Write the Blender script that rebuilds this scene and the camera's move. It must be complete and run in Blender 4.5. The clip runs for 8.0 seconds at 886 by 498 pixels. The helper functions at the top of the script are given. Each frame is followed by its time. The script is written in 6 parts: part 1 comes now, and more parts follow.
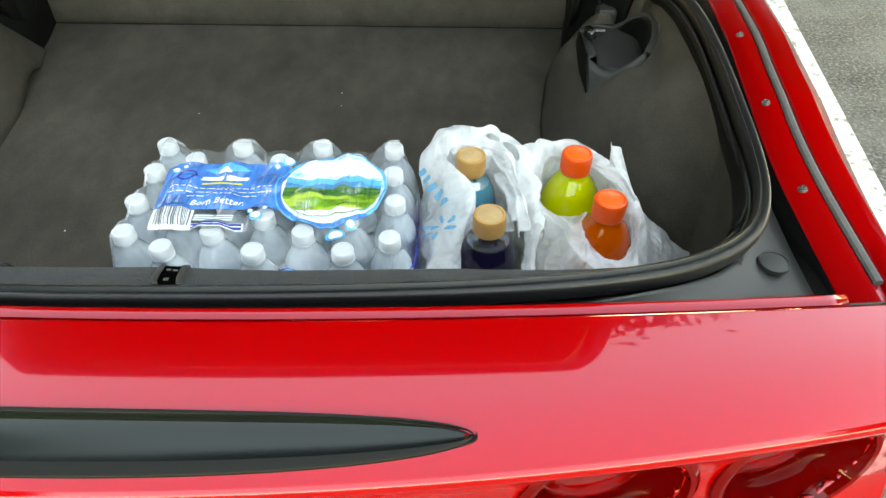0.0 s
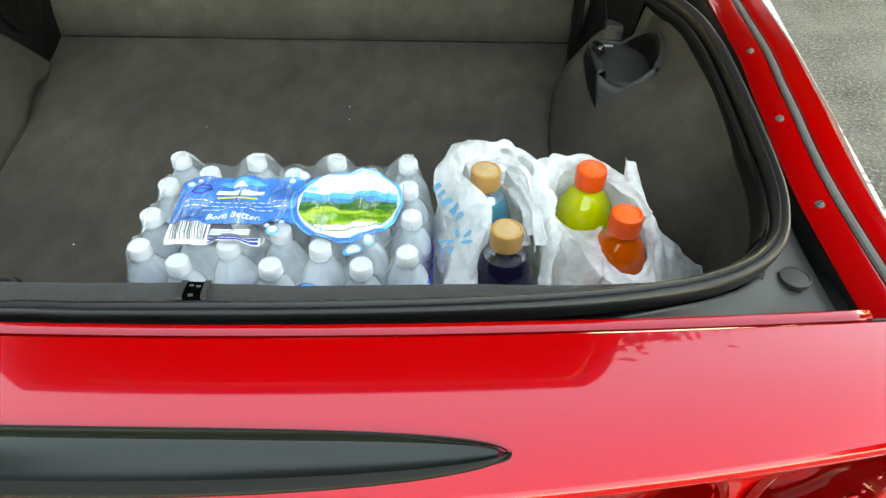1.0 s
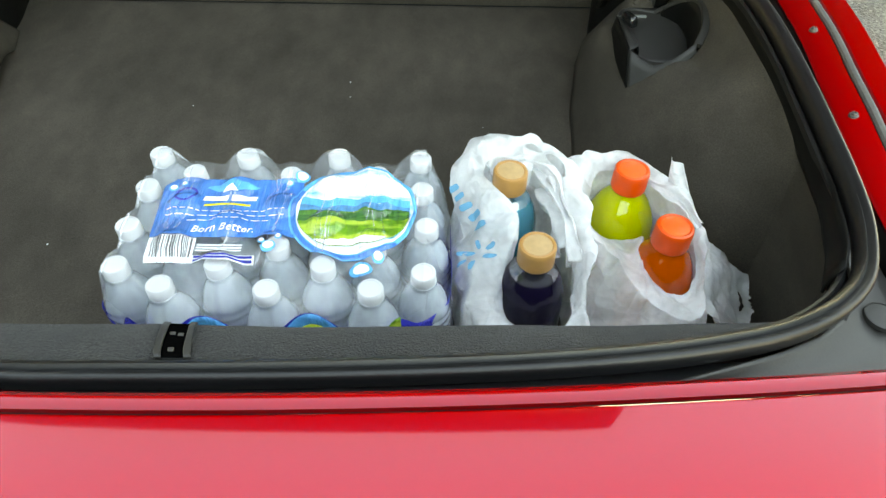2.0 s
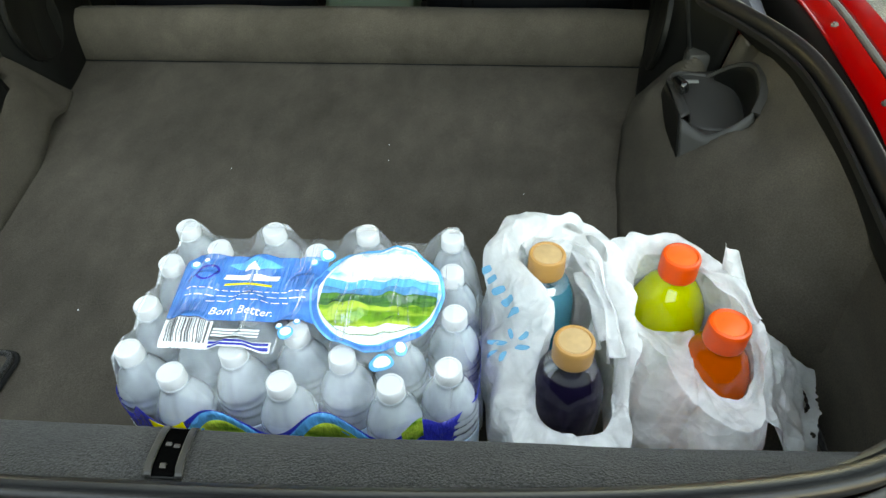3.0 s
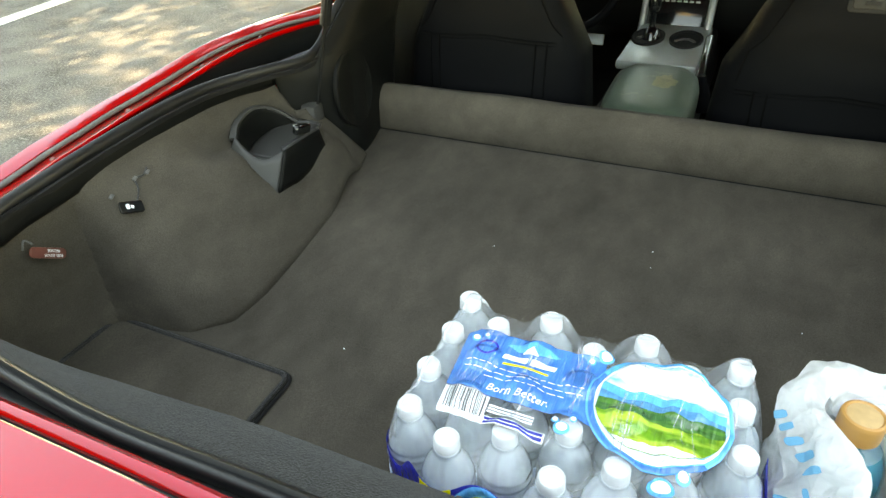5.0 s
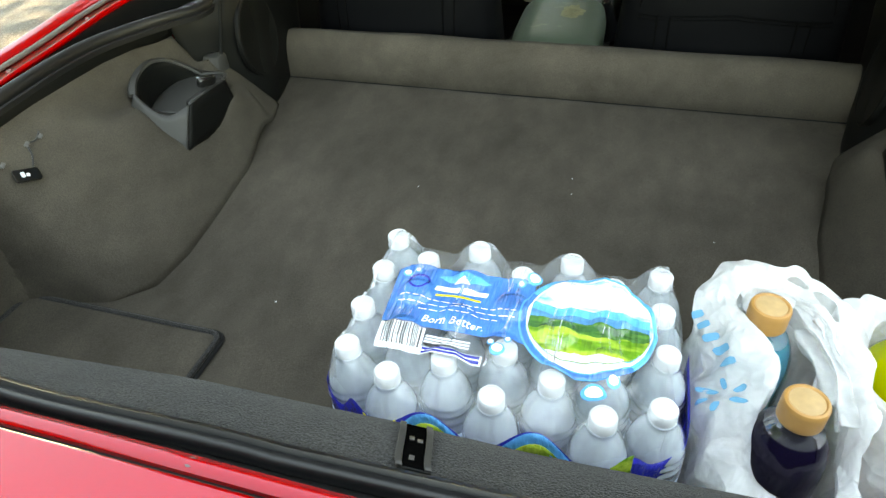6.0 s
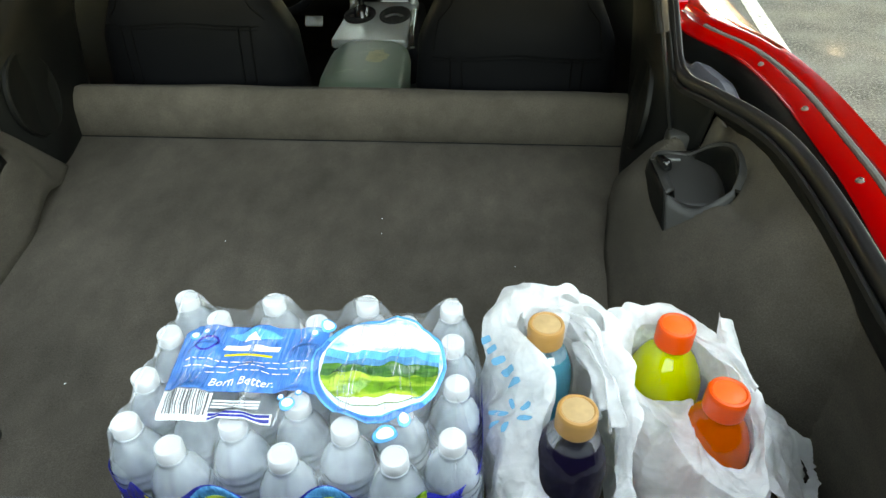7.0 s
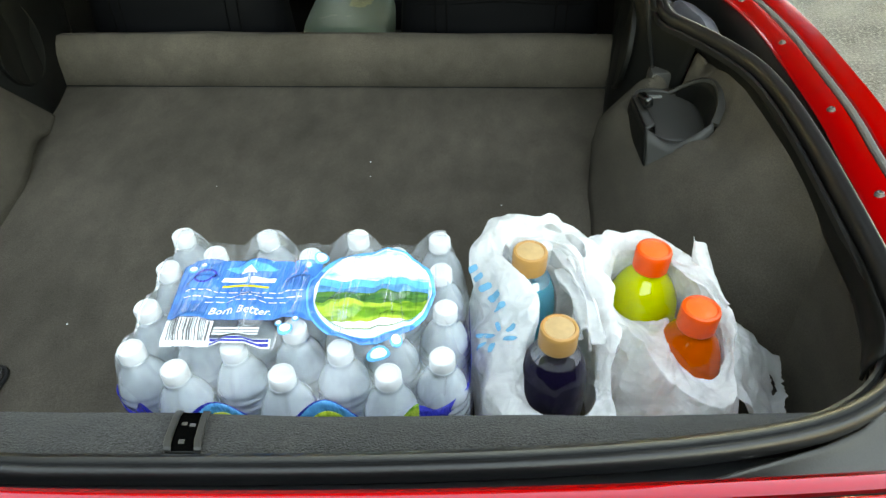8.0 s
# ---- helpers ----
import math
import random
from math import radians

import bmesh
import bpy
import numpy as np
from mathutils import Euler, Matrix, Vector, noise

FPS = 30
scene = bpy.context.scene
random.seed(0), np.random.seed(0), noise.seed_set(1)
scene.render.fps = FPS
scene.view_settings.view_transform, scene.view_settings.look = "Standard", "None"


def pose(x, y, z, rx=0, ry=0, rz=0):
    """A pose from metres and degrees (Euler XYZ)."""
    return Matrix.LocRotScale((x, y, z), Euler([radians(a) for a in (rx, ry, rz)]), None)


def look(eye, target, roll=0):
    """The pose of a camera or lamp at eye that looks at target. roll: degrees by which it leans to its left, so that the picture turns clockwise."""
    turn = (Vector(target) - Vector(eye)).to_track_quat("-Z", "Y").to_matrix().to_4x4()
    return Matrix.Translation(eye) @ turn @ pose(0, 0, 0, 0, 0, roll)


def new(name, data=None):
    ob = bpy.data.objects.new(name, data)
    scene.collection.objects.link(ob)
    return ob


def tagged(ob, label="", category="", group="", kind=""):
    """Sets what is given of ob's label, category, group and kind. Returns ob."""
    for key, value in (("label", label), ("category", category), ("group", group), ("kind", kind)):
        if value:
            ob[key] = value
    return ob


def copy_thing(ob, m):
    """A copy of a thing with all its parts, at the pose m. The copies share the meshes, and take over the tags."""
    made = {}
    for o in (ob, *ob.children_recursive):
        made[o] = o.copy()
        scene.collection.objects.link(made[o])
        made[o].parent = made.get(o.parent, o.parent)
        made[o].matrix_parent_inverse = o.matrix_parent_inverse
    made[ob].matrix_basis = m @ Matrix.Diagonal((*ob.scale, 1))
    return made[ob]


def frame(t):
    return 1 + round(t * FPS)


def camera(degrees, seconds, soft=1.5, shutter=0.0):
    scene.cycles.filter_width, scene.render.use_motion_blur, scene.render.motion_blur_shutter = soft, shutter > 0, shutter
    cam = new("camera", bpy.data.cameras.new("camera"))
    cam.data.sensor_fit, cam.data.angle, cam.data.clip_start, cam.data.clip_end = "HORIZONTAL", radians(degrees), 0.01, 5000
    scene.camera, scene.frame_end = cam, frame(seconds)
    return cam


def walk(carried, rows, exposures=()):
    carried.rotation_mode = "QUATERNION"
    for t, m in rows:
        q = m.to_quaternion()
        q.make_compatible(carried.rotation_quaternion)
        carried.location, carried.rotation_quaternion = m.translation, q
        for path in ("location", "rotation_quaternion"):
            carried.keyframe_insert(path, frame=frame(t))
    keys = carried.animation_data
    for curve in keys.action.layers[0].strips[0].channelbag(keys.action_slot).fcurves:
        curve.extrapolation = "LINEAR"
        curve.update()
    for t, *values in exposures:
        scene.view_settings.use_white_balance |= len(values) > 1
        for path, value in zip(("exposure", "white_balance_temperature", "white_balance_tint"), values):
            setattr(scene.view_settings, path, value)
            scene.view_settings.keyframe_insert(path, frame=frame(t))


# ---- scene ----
cam = camera(69.5, 8.0)
PATH = [
    (0, (0.376, -0.678, 1.403), (0.334, 0.76, 0.014), -0.1),
    (0.5, (0.37, -0.678, 1.405), (0.332, 0.759, 0.015), -0.3),
    (1, (0.344, -0.676, 1.406), (0.324, 0.787, 0.043), 0.5),
    (1.5, (0.317, -0.652, 1.396), (0.312, 0.844, 0.069), 0.8),
    (1.7, (0.314, -0.61, 1.387), (0.319, 0.822, -0.009), 0.5),
    (2.8, (0.327, -0.468, 1.385), (0.192, 0.838, -0.124), -1.2),
    (3, (0.334, -0.472, 1.387), (0.17, 0.967, 0.008), -2.4),
    (3.5, (0.333, -0.466, 1.393), (0.202, 1.043, 0.088), -2.0),
    (4, (0.313, -0.463, 1.408), (0.12, 1.141, 0.229), -2.3),
    (4.2, (0.274, -0.462, 1.403), (-0.088, 1.146, 0.27), -2.5),
    (4.5, (0.232, -0.473, 1.4), (-0.378, 1.086, 0.307), -2.7),
    (4.7, (0.215, -0.483, 1.408), (-0.537, 1.005, 0.303), -3.2),
    (5.8, (0.217, -0.520, 1.389), (-0.463, 0.883, 0.139), -4.5),
    (6, (0.221, -0.508, 1.388), (-0.294, 0.939, 0.107), -4.2),
    (6.5, (0.266, -0.493, 1.374), (0.034, 1.054, 0.127), -2.15),
    (7, (0.309, -0.488, 1.393), (0.205, 1.107, 0.191), -0.6),
    (7.5, (0.308, -0.503, 1.391), (0.235, 1.073, 0.163), 0.7),
    (8, (0.314, -0.531, 1.388), (0.244, 0.981, 0.08), -1.0),
]
walk(cam, [(t, look(eye, target, roll)) for t, eye, target, roll in PATH], exposures=[(0.0, 3.96, 17200, 5), (1.7, 4.04, 17200, 5), (3.0, 4.03, 17200, 5), (3.6, 4.04, 17200, 5), (4.4, 4.17, 17200, 5), (6.0, 4.28, 17200, 5), (7.0, 4.12, 17200, 5), (8.0, 4.2, 17200, 5)])

# ---- world and sun ----
world = bpy.data.worlds.new("sky")
scene.world = world
world.use_nodes = True
wn = world.node_tree
sky = wn.nodes.new("ShaderNodeTexSky")
sky.sky_type = "NISHITA"
sky.sun_disc = False
sky.sun_elevation = radians(51)
sky.sun_rotation = radians(5.7)
sky.air_density, sky.dust_density, sky.ozone_density = 1.0, 0.05, 1.1
wn.nodes["Background"].inputs["Strength"].default_value = 0.15
wn.links.new(sky.outputs["Color"], wn.nodes["Background"].inputs["Color"])

sun_data = bpy.data.lights.new("sun", "SUN")
sun_data.energy, sun_data.angle, sun_data.color = 1.35, radians(0.6), (1.0, 0.965, 0.955)
sun = new("sun", sun_data)
sun.matrix_world = look((0.6, 6.0, 8.0), (0, 0, 0))


# ---- material helpers ----
def principled(name):
    m = bpy.data.materials.new(name)
    m.use_nodes = True
    return m, m.node_tree, m.node_tree.nodes["Principled BSDF"]


def surface(name, base, rough=0.6, vary=0.15, scale=4.0, grain=120.0, bump=0.15, depth=0.002, metal=0.0, coat=0.0, sheen=0.0,
            stain=None, stain_scale=2.0, stain_low=0.5, stain_high=0.72, spec=0.5):
    """Base colour varied at two scales, fine relief, and optionally a second colour in patches."""
    m, nt, b = principled(name)
    tc = nt.nodes.new("ShaderNodeTexCoord")
    big, fine = nt.nodes.new("ShaderNodeTexNoise"), nt.nodes.new("ShaderNodeTexNoise")
    big.inputs["Scale"].default_value, big.inputs["Detail"].default_value = scale, 5
    fine.inputs["Scale"].default_value, fine.inputs["Detail"].default_value = grain, 3
    for n in (big, fine):
        nt.links.new(tc.outputs["Object"], n.inputs["Vector"])
    add = nt.nodes.new("ShaderNodeMath")
    add.operation = "ADD"
    nt.links.new(big.outputs["Fac"], add.inputs[0])
    nt.links.new(fine.outputs["Fac"], add.inputs[1])
    ramp = nt.nodes.new("ShaderNodeMapRange")
    ramp.inputs["From Min"].default_value, ramp.inputs["From Max"].default_value = 0.6, 1.4
    ramp.inputs["To Min"].default_value, ramp.inputs["To Max"].default_value = 1 - vary, 1 + vary
    nt.links.new(add.outputs[0], ramp.inputs["Value"])
    mul = nt.nodes.new("ShaderNodeVectorMath")
    mul.operation = "SCALE"
    mul.inputs[0].default_value = base
    nt.links.new(ramp.outputs["Result"], mul.inputs["Scale"])
    colour = mul.outputs["Vector"]
    if stain:
        spots = nt.nodes.new("ShaderNodeTexNoise")
        spots.inputs["Scale"].default_value, spots.inputs["Detail"].default_value = stain_scale, 7
        nt.links.new(tc.outputs["Object"], spots.inputs["Vector"])
        mask = nt.nodes.new("ShaderNodeMapRange")
        mask.inputs["From Min"].default_value, mask.inputs["From Max"].default_value = stain_low, stain_high
        nt.links.new(spots.outputs["Fac"], mask.inputs["Value"])
        mix = nt.nodes.new("ShaderNodeMix")
        mix.data_type = "RGBA"
        nt.links.new(mask.outputs["Result"], mix.inputs["Factor"])
        nt.links.new(colour, mix.inputs["A"])
        mix.inputs["B"].default_value = (*stain, 1)
        colour = mix.outputs["Result"]
    nt.links.new(colour, b.inputs["Base Color"])
    b.inputs["Roughness"].default_value, b.inputs["Metallic"].default_value = rough, metal
    b.inputs["Coat Weight"].default_value, b.inputs["Coat Roughness"].default_value = coat, 0.03
    b.inputs["Sheen Weight"].default_value, b.inputs["Sheen Roughness"].default_value = sheen, 0.6
    b.inputs["Specular IOR Level"].default_value = spec
    if bump:
        bp = nt.nodes.new("ShaderNodeBump")
        bp.inputs["Strength"].default_value, bp.inputs["Distance"].default_value = bump, depth
        nt.links.new(fine.outputs["Fac"], bp.inputs["Height"])
        nt.links.new(bp.outputs["Normal"], b.inputs["Normal"])
    return m


def clear(name, base, rough=0.08, through_part=0.9, ior=1.33, bump=0.0, grain=60.0, coat=0.0):
    m, nt, b = principled(name)
    b.inputs["Base Color"].default_value = (*base, 1)
    b.inputs["Roughness"].default_value = rough
    b.inputs["Transmission Weight"].default_value = through_part
    b.inputs["IOR"].default_value = ior
    b.inputs["Coat Weight"].default_value = coat
    if bump:
        tc, fine, bp = (nt.nodes.new(k) for k in ("ShaderNodeTexCoord", "ShaderNodeTexNoise", "ShaderNodeBump"))
        fine.inputs["Scale"].default_value = grain
        nt.links.new(tc.outputs["Object"], fine.inputs["Vector"])
        nt.links.new(fine.outputs["Fac"], bp.inputs["Height"])
        bp.inputs["Strength"].default_value, bp.inputs["Distance"].default_value = bump, 0.002
        nt.links.new(bp.outputs["Normal"], b.inputs["Normal"])
        nt.links.new(bp.outputs["Normal"], b.inputs["Coat Normal"])
    return m


def film_material(name, base, solid, rough, grain=35.0, bump=0.5, stretch=(1, 1, 1), shiny=0.0):
    """Thin plastic: part of the light passes straight through, the rest is sheen and haze."""
    m, nt, b = principled(name)
    tc, mp, fine, bp, see, mix = (nt.nodes.new(k) for k in ("ShaderNodeTexCoord", "ShaderNodeMapping", "ShaderNodeTexNoise", "ShaderNodeBump",
                                                          "ShaderNodeBsdfTransparent", "ShaderNodeMixShader"))
    mp.inputs["Scale"].default_value = stretch
    fine.inputs["Scale"].default_value, fine.inputs["Detail"].default_value = grain, 6
    nt.links.new(tc.outputs["Object"], mp.inputs["Vector"])
    nt.links.new(mp.outputs["Vector"], fine.inputs["Vector"])
    nt.links.new(fine.outputs["Fac"], bp.inputs["Height"])
    bp.inputs["Strength"].default_value, bp.inputs["Distance"].default_value = bump, 0.006
    nt.links.new(bp.outputs["Normal"], b.inputs["Normal"])
    b.inputs["Base Color"].default_value = (*base, 1)
    b.inputs["Roughness"].default_value = rough
    mix.inputs["Fac"].default_value = solid
    nt.links.new(see.outputs["BSDF"], mix.inputs[1])
    if shiny:
        gl, m3 = nt.nodes.new("ShaderNodeBsdfGlossy"), nt.nodes.new("ShaderNodeMixShader")
        gl.inputs["Roughness"].default_value = rough
        nt.links.new(bp.outputs["Normal"], gl.inputs["Normal"])
        m3.inputs["Fac"].default_value = shiny
        nt.links.new(b.outputs["BSDF"], m3.inputs[1])
        nt.links.new(gl.outputs["BSDF"], m3.inputs[2])
        nt.links.new(m3.outputs["Shader"], mix.inputs[2])
    else:
        nt.links.new(b.outputs["BSDF"], mix.inputs[2])
    nt.links.new(mix.outputs["Shader"], nt.nodes["Material Output"].inputs["Surface"])
    return m


def bag_film(name, base):
    """Thin milky film: clearer where it lies single, denser where it is doubled, crumpled into small facets."""
    m, nt, b = principled(name)
    tc, dense, ramp, tl, m2, see, mix = (nt.nodes.new(k) for k in ("ShaderNodeTexCoord", "ShaderNodeTexNoise", "ShaderNodeMapRange", "ShaderNodeBsdfTranslucent", "ShaderNodeMixShader",
                                                                "ShaderNodeBsdfTransparent", "ShaderNodeMixShader"))
    dense.inputs["Scale"].default_value, dense.inputs["Detail"].default_value, dense.inputs["Distortion"].default_value = 16, 4, 1.2
    nt.links.new(tc.outputs["Object"], dense.inputs["Vector"])
    ramp.inputs["From Min"].default_value, ramp.inputs["From Max"].default_value = 0.38, 0.60
    ramp.inputs["To Min"].default_value, ramp.inputs["To Max"].default_value = 0.62, 0.90
    nt.links.new(dense.outputs["Fac"], ramp.inputs["Value"])
    normal = None
    for scale, deep in ((26, 0.016), (60, 0.006)):
        warp, add, cells, bp = (nt.nodes.new(k) for k in ("ShaderNodeTexNoise", "ShaderNodeVectorMath", "ShaderNodeTexVoronoi", "ShaderNodeBump"))
        warp.inputs["Scale"].default_value, warp.inputs["Detail"].default_value = scale * 0.4, 2
        nt.links.new(tc.outputs["Object"], warp.inputs["Vector"])
        add.operation = "MULTIPLY_ADD"
        add.inputs[1].default_value = (0.05, 0.05, 0.05)
        nt.links.new(warp.outputs["Color"], add.inputs[0])
        nt.links.new(tc.outputs["Object"], add.inputs[2])
        cells.inputs["Scale"].default_value = scale
        nt.links.new(add.outputs["Vector"], cells.inputs["Vector"])
        nt.links.new(cells.outputs["Distance"], bp.inputs["Height"])
        bp.inputs["Strength"].default_value, bp.inputs["Distance"].default_value = 0.6, deep
        if normal:
            nt.links.new(normal, bp.inputs["Normal"])
        normal = bp.outputs["Normal"]
    b.inputs["Base Color"].default_value = tl.inputs["Color"].default_value = (*base, 1)
    b.inputs["Roughness"].default_value = 0.28
    nt.links.new(normal, b.inputs["Normal"])
    nt.links.new(normal, tl.inputs["Normal"])
    m2.inputs["Fac"].default_value = 0.5
    nt.links.new(b.outputs["BSDF"], m2.inputs[1])
    nt.links.new(tl.outputs["BSDF"], m2.inputs[2])
    nt.links.new(ramp.outputs["Result"], mix.inputs["Fac"])
    nt.links.new(see.outputs["BSDF"], mix.inputs[1])
    nt.links.new(m2.outputs["Shader"], mix.inputs[2])
    nt.links.new(mix.outputs["Shader"], nt.nodes["Material Output"].inputs["Surface"])
    return m


def print_ink(name, base, vary=0.12, stain=None, stain_scale=30.0, low=0.45, high=0.6, scale=25.0):
    """Ink on stretched film: saturated colour under a gloss that is drawn into fine wrinkles."""
    m, nt, b = principled(name)
    tc, mp, wrinkle, big, ramp, mul, bp = (nt.nodes.new(k) for k in ("ShaderNodeTexCoord", "ShaderNodeMapping", "ShaderNodeTexNoise", "ShaderNodeTexNoise",
                                                                    "ShaderNodeMapRange", "ShaderNodeVectorMath", "ShaderNodeBump"))
    mp.inputs["Scale"].default_value = (2.6, 0.2, 1)
    wrinkle.inputs["Scale"].default_value, wrinkle.inputs["Detail"].default_value = 60, 5
    big.inputs["Scale"].default_value, big.inputs["Detail"].default_value = scale, 5
    nt.links.new(tc.outputs["Object"], mp.inputs["Vector"])
    nt.links.new(mp.outputs["Vector"], wrinkle.inputs["Vector"])
    nt.links.new(tc.outputs["Object"], big.inputs["Vector"])
    ramp.inputs["From Min"].default_value, ramp.inputs["From Max"].default_value = 0.3, 0.7
    ramp.inputs["To Min"].default_value, ramp.inputs["To Max"].default_value = 1 - vary, 1 + vary
    nt.links.new(big.outputs["Fac"], ramp.inputs["Value"])
    mul.operation = "SCALE"
    mul.inputs[0].default_value = base
    nt.links.new(ramp.outputs["Result"], mul.inputs["Scale"])
    colour = mul.outputs["Vector"]
    if stain:
        spots, mask, mix = (nt.nodes.new(k) for k in ("ShaderNodeTexNoise", "ShaderNodeMapRange", "ShaderNodeMix"))
        spots.inputs["Scale"].default_value, spots.inputs["Detail"].default_value = stain_scale, 6
        smp = nt.nodes.new("ShaderNodeMapping")
        smp.inputs["Scale"].default_value = (0.45, 1.6, 1)
        nt.links.new(tc.outputs["Object"], smp.inputs["Vector"])
        nt.links.new(smp.outputs["Vector"], spots.inputs["Vector"])
        mask.inputs["From Min"].default_value, mask.inputs["From Max"].default_value = low, high
        nt.links.new(spots.outputs["Fac"], mask.inputs["Value"])
        mix.data_type = "RGBA"
        nt.links.new(mask.outputs["Result"], mix.inputs["Factor"])
        nt.links.new(colour, mix.inputs["A"])
        mix.inputs["B"].default_value = (*stain, 1)
        colour = mix.outputs["Result"]
    nt.links.new(colour, b.inputs["Base Color"])
    b.inputs["Roughness"].default_value = 0.2
    b.inputs["Specular IOR Level"].default_value = 0.8
    bp.inputs["Strength"].default_value, bp.inputs["Distance"].default_value = 1.0, 0.006
    nt.links.new(wrinkle.outputs["Fac"], bp.inputs["Height"])
    nt.links.new(bp.outputs["Normal"], b.inputs["Normal"])
    return m


def clear_water(name, tint, haze):
    """Water in a thin clear bottle: some light goes straight on, some is bent; a pale diffuse haze stands in for
    skylight gathered inside.
    """
    m, nt, b = principled(name)
    tc, fine, bp, see, mix = (nt.nodes.new(k) for k in ("ShaderNodeTexCoord", "ShaderNodeTexNoise", "ShaderNodeBump", "ShaderNodeBsdfTransparent", "ShaderNodeMixShader"))
    b.inputs["Base Color"].default_value = (*tint, 1)
    b.inputs["Roughness"].default_value = 0.03
    b.inputs["IOR"].default_value = 1.33
    # the bottle's wall is uneven: clearer and cloudier streaks run up it
    mp, streak, rng = (nt.nodes.new(k) for k in ("ShaderNodeMapping", "ShaderNodeTexNoise", "ShaderNodeMapRange"))
    mp.inputs["Scale"].default_value = (1, 1, 0.25)
    streak.inputs["Scale"].default_value, streak.inputs["Detail"].default_value, streak.inputs["Distortion"].default_value = 70, 2, 0.6
    rng.inputs["From Min"].default_value, rng.inputs["From Max"].default_value = 0.35, 0.65
    rng.inputs["To Min"].default_value, rng.inputs["To Max"].default_value = min(1, 1 - haze + 0.08), max(0, 1 - haze - 0.08)
    nt.links.new(tc.outputs["Object"], mp.inputs["Vector"])
    nt.links.new(mp.outputs["Vector"], streak.inputs["Vector"])
    nt.links.new(streak.outputs["Fac"], rng.inputs["Value"])
    nt.links.new(rng.outputs["Result"], b.inputs["Transmission Weight"])
    fine.inputs["Scale"].default_value, fine.inputs["Detail"].default_value = 55, 2
    nt.links.new(tc.outputs["Object"], fine.inputs["Vector"])
    nt.links.new(fine.outputs["Fac"], bp.inputs["Height"])
    bp.inputs["Strength"].default_value, bp.inputs["Distance"].default_value = 0.8, 0.002
    nt.links.new(bp.outputs["Normal"], b.inputs["Normal"])
    see.inputs["Color"].default_value = (0.90, 0.955, 0.99, 1)
    mix.inputs["Fac"].default_value = 0.62
    nt.links.new(see.outputs["BSDF"], mix.inputs[1])
    nt.links.new(b.outputs["BSDF"], mix.inputs[2])
    fr, gl, top = (nt.nodes.new(k) for k in ("ShaderNodeFresnel", "ShaderNodeBsdfGlossy", "ShaderNodeMixShader"))
    fr.inputs["IOR"].default_value, gl.inputs["Roughness"].default_value = 1.5, 0.04
    nt.links.new(bp.outputs["Normal"], gl.inputs["Normal"])
    nt.links.new(bp.outputs["Normal"], fr.inputs["Normal"])
    nt.links.new(fr.outputs["Fac"], top.inputs["Fac"])
    nt.links.new(mix.outputs["Shader"], top.inputs[1])
    nt.links.new(gl.outputs["BSDF"], top.inputs[2])
    nt.links.new(top.outputs["Shader"], nt.nodes["Material Output"].inputs["Surface"])
    return m


def pile_carpet(name, base, patch, grain, pile, depth, sheen):
    """Cut pile: brushed patches that lie lighter or darker, a soft mottle and a fine tuft relief."""
    m, nt, b = principled(name)
    tc = nt.nodes.new("ShaderNodeTexCoord")
    def cloud(scale, detail, stretch, distort=0.0):
        mp, n = nt.nodes.new("ShaderNodeMapping"), nt.nodes.new("ShaderNodeTexNoise")
        mp.inputs["Scale"].default_value = stretch
        n.inputs["Scale"].default_value, n.inputs["Detail"].default_value, n.inputs["Distortion"].default_value = scale, detail, distort
        nt.links.new(tc.outputs["Object"], mp.inputs["Vector"])
        nt.links.new(mp.outputs["Vector"], n.inputs["Vector"])
        return n.outputs["Fac"]
    def spread(fac, lo, hi, amount):
        r = nt.nodes.new("ShaderNodeMapRange")
        r.inputs["From Min"].default_value, r.inputs["From Max"].default_value = lo, hi
        r.inputs["To Min"].default_value, r.inputs["To Max"].default_value = 1 - amount, 1 + amount
        nt.links.new(fac, r.inputs["Value"])
        return r.outputs["Result"]
    def times(a, c):
        q = nt.nodes.new("ShaderNodeMath")
        q.operation = "MULTIPLY"
        nt.links.new(a, q.inputs[0])
        nt.links.new(c, q.inputs[1])
        return q.outputs[0]
    tuft = cloud(grain, 2, (1, 1, 1))
    fac = times(spread(cloud(5.0, 8, (1.0, 0.75, 1.0), 0.4), 0.32, 0.68, patch), spread(cloud(22, 4, (1, 0.6, 1)), 0.3, 0.7, patch * 0.8))
    fac = times(fac, spread(tuft, 0.3, 0.7, pile))
    mul = nt.nodes.new("ShaderNodeVectorMath")
    mul.operation = "SCALE"
    mul.inputs[0].default_value = base
    nt.links.new(fac, mul.inputs["Scale"])
    nt.links.new(mul.outputs["Vector"], b.inputs["Base Color"])
    b.inputs["Roughness"].default_value = 0.95
    b.inputs["Specular IOR Level"].default_value = 0.05
    b.inputs["Sheen Weight"].default_value, b.inputs["Sheen Roughness"].default_value = sheen, 0.6
    bp = nt.nodes.new("ShaderNodeBump")
    bp.inputs["Strength"].default_value, bp.inputs["Distance"].default_value = 0.8, depth
    nt.links.new(tuft, bp.inputs["Height"])
    nt.links.new(bp.outputs["Normal"], b.inputs["Normal"])
    return m


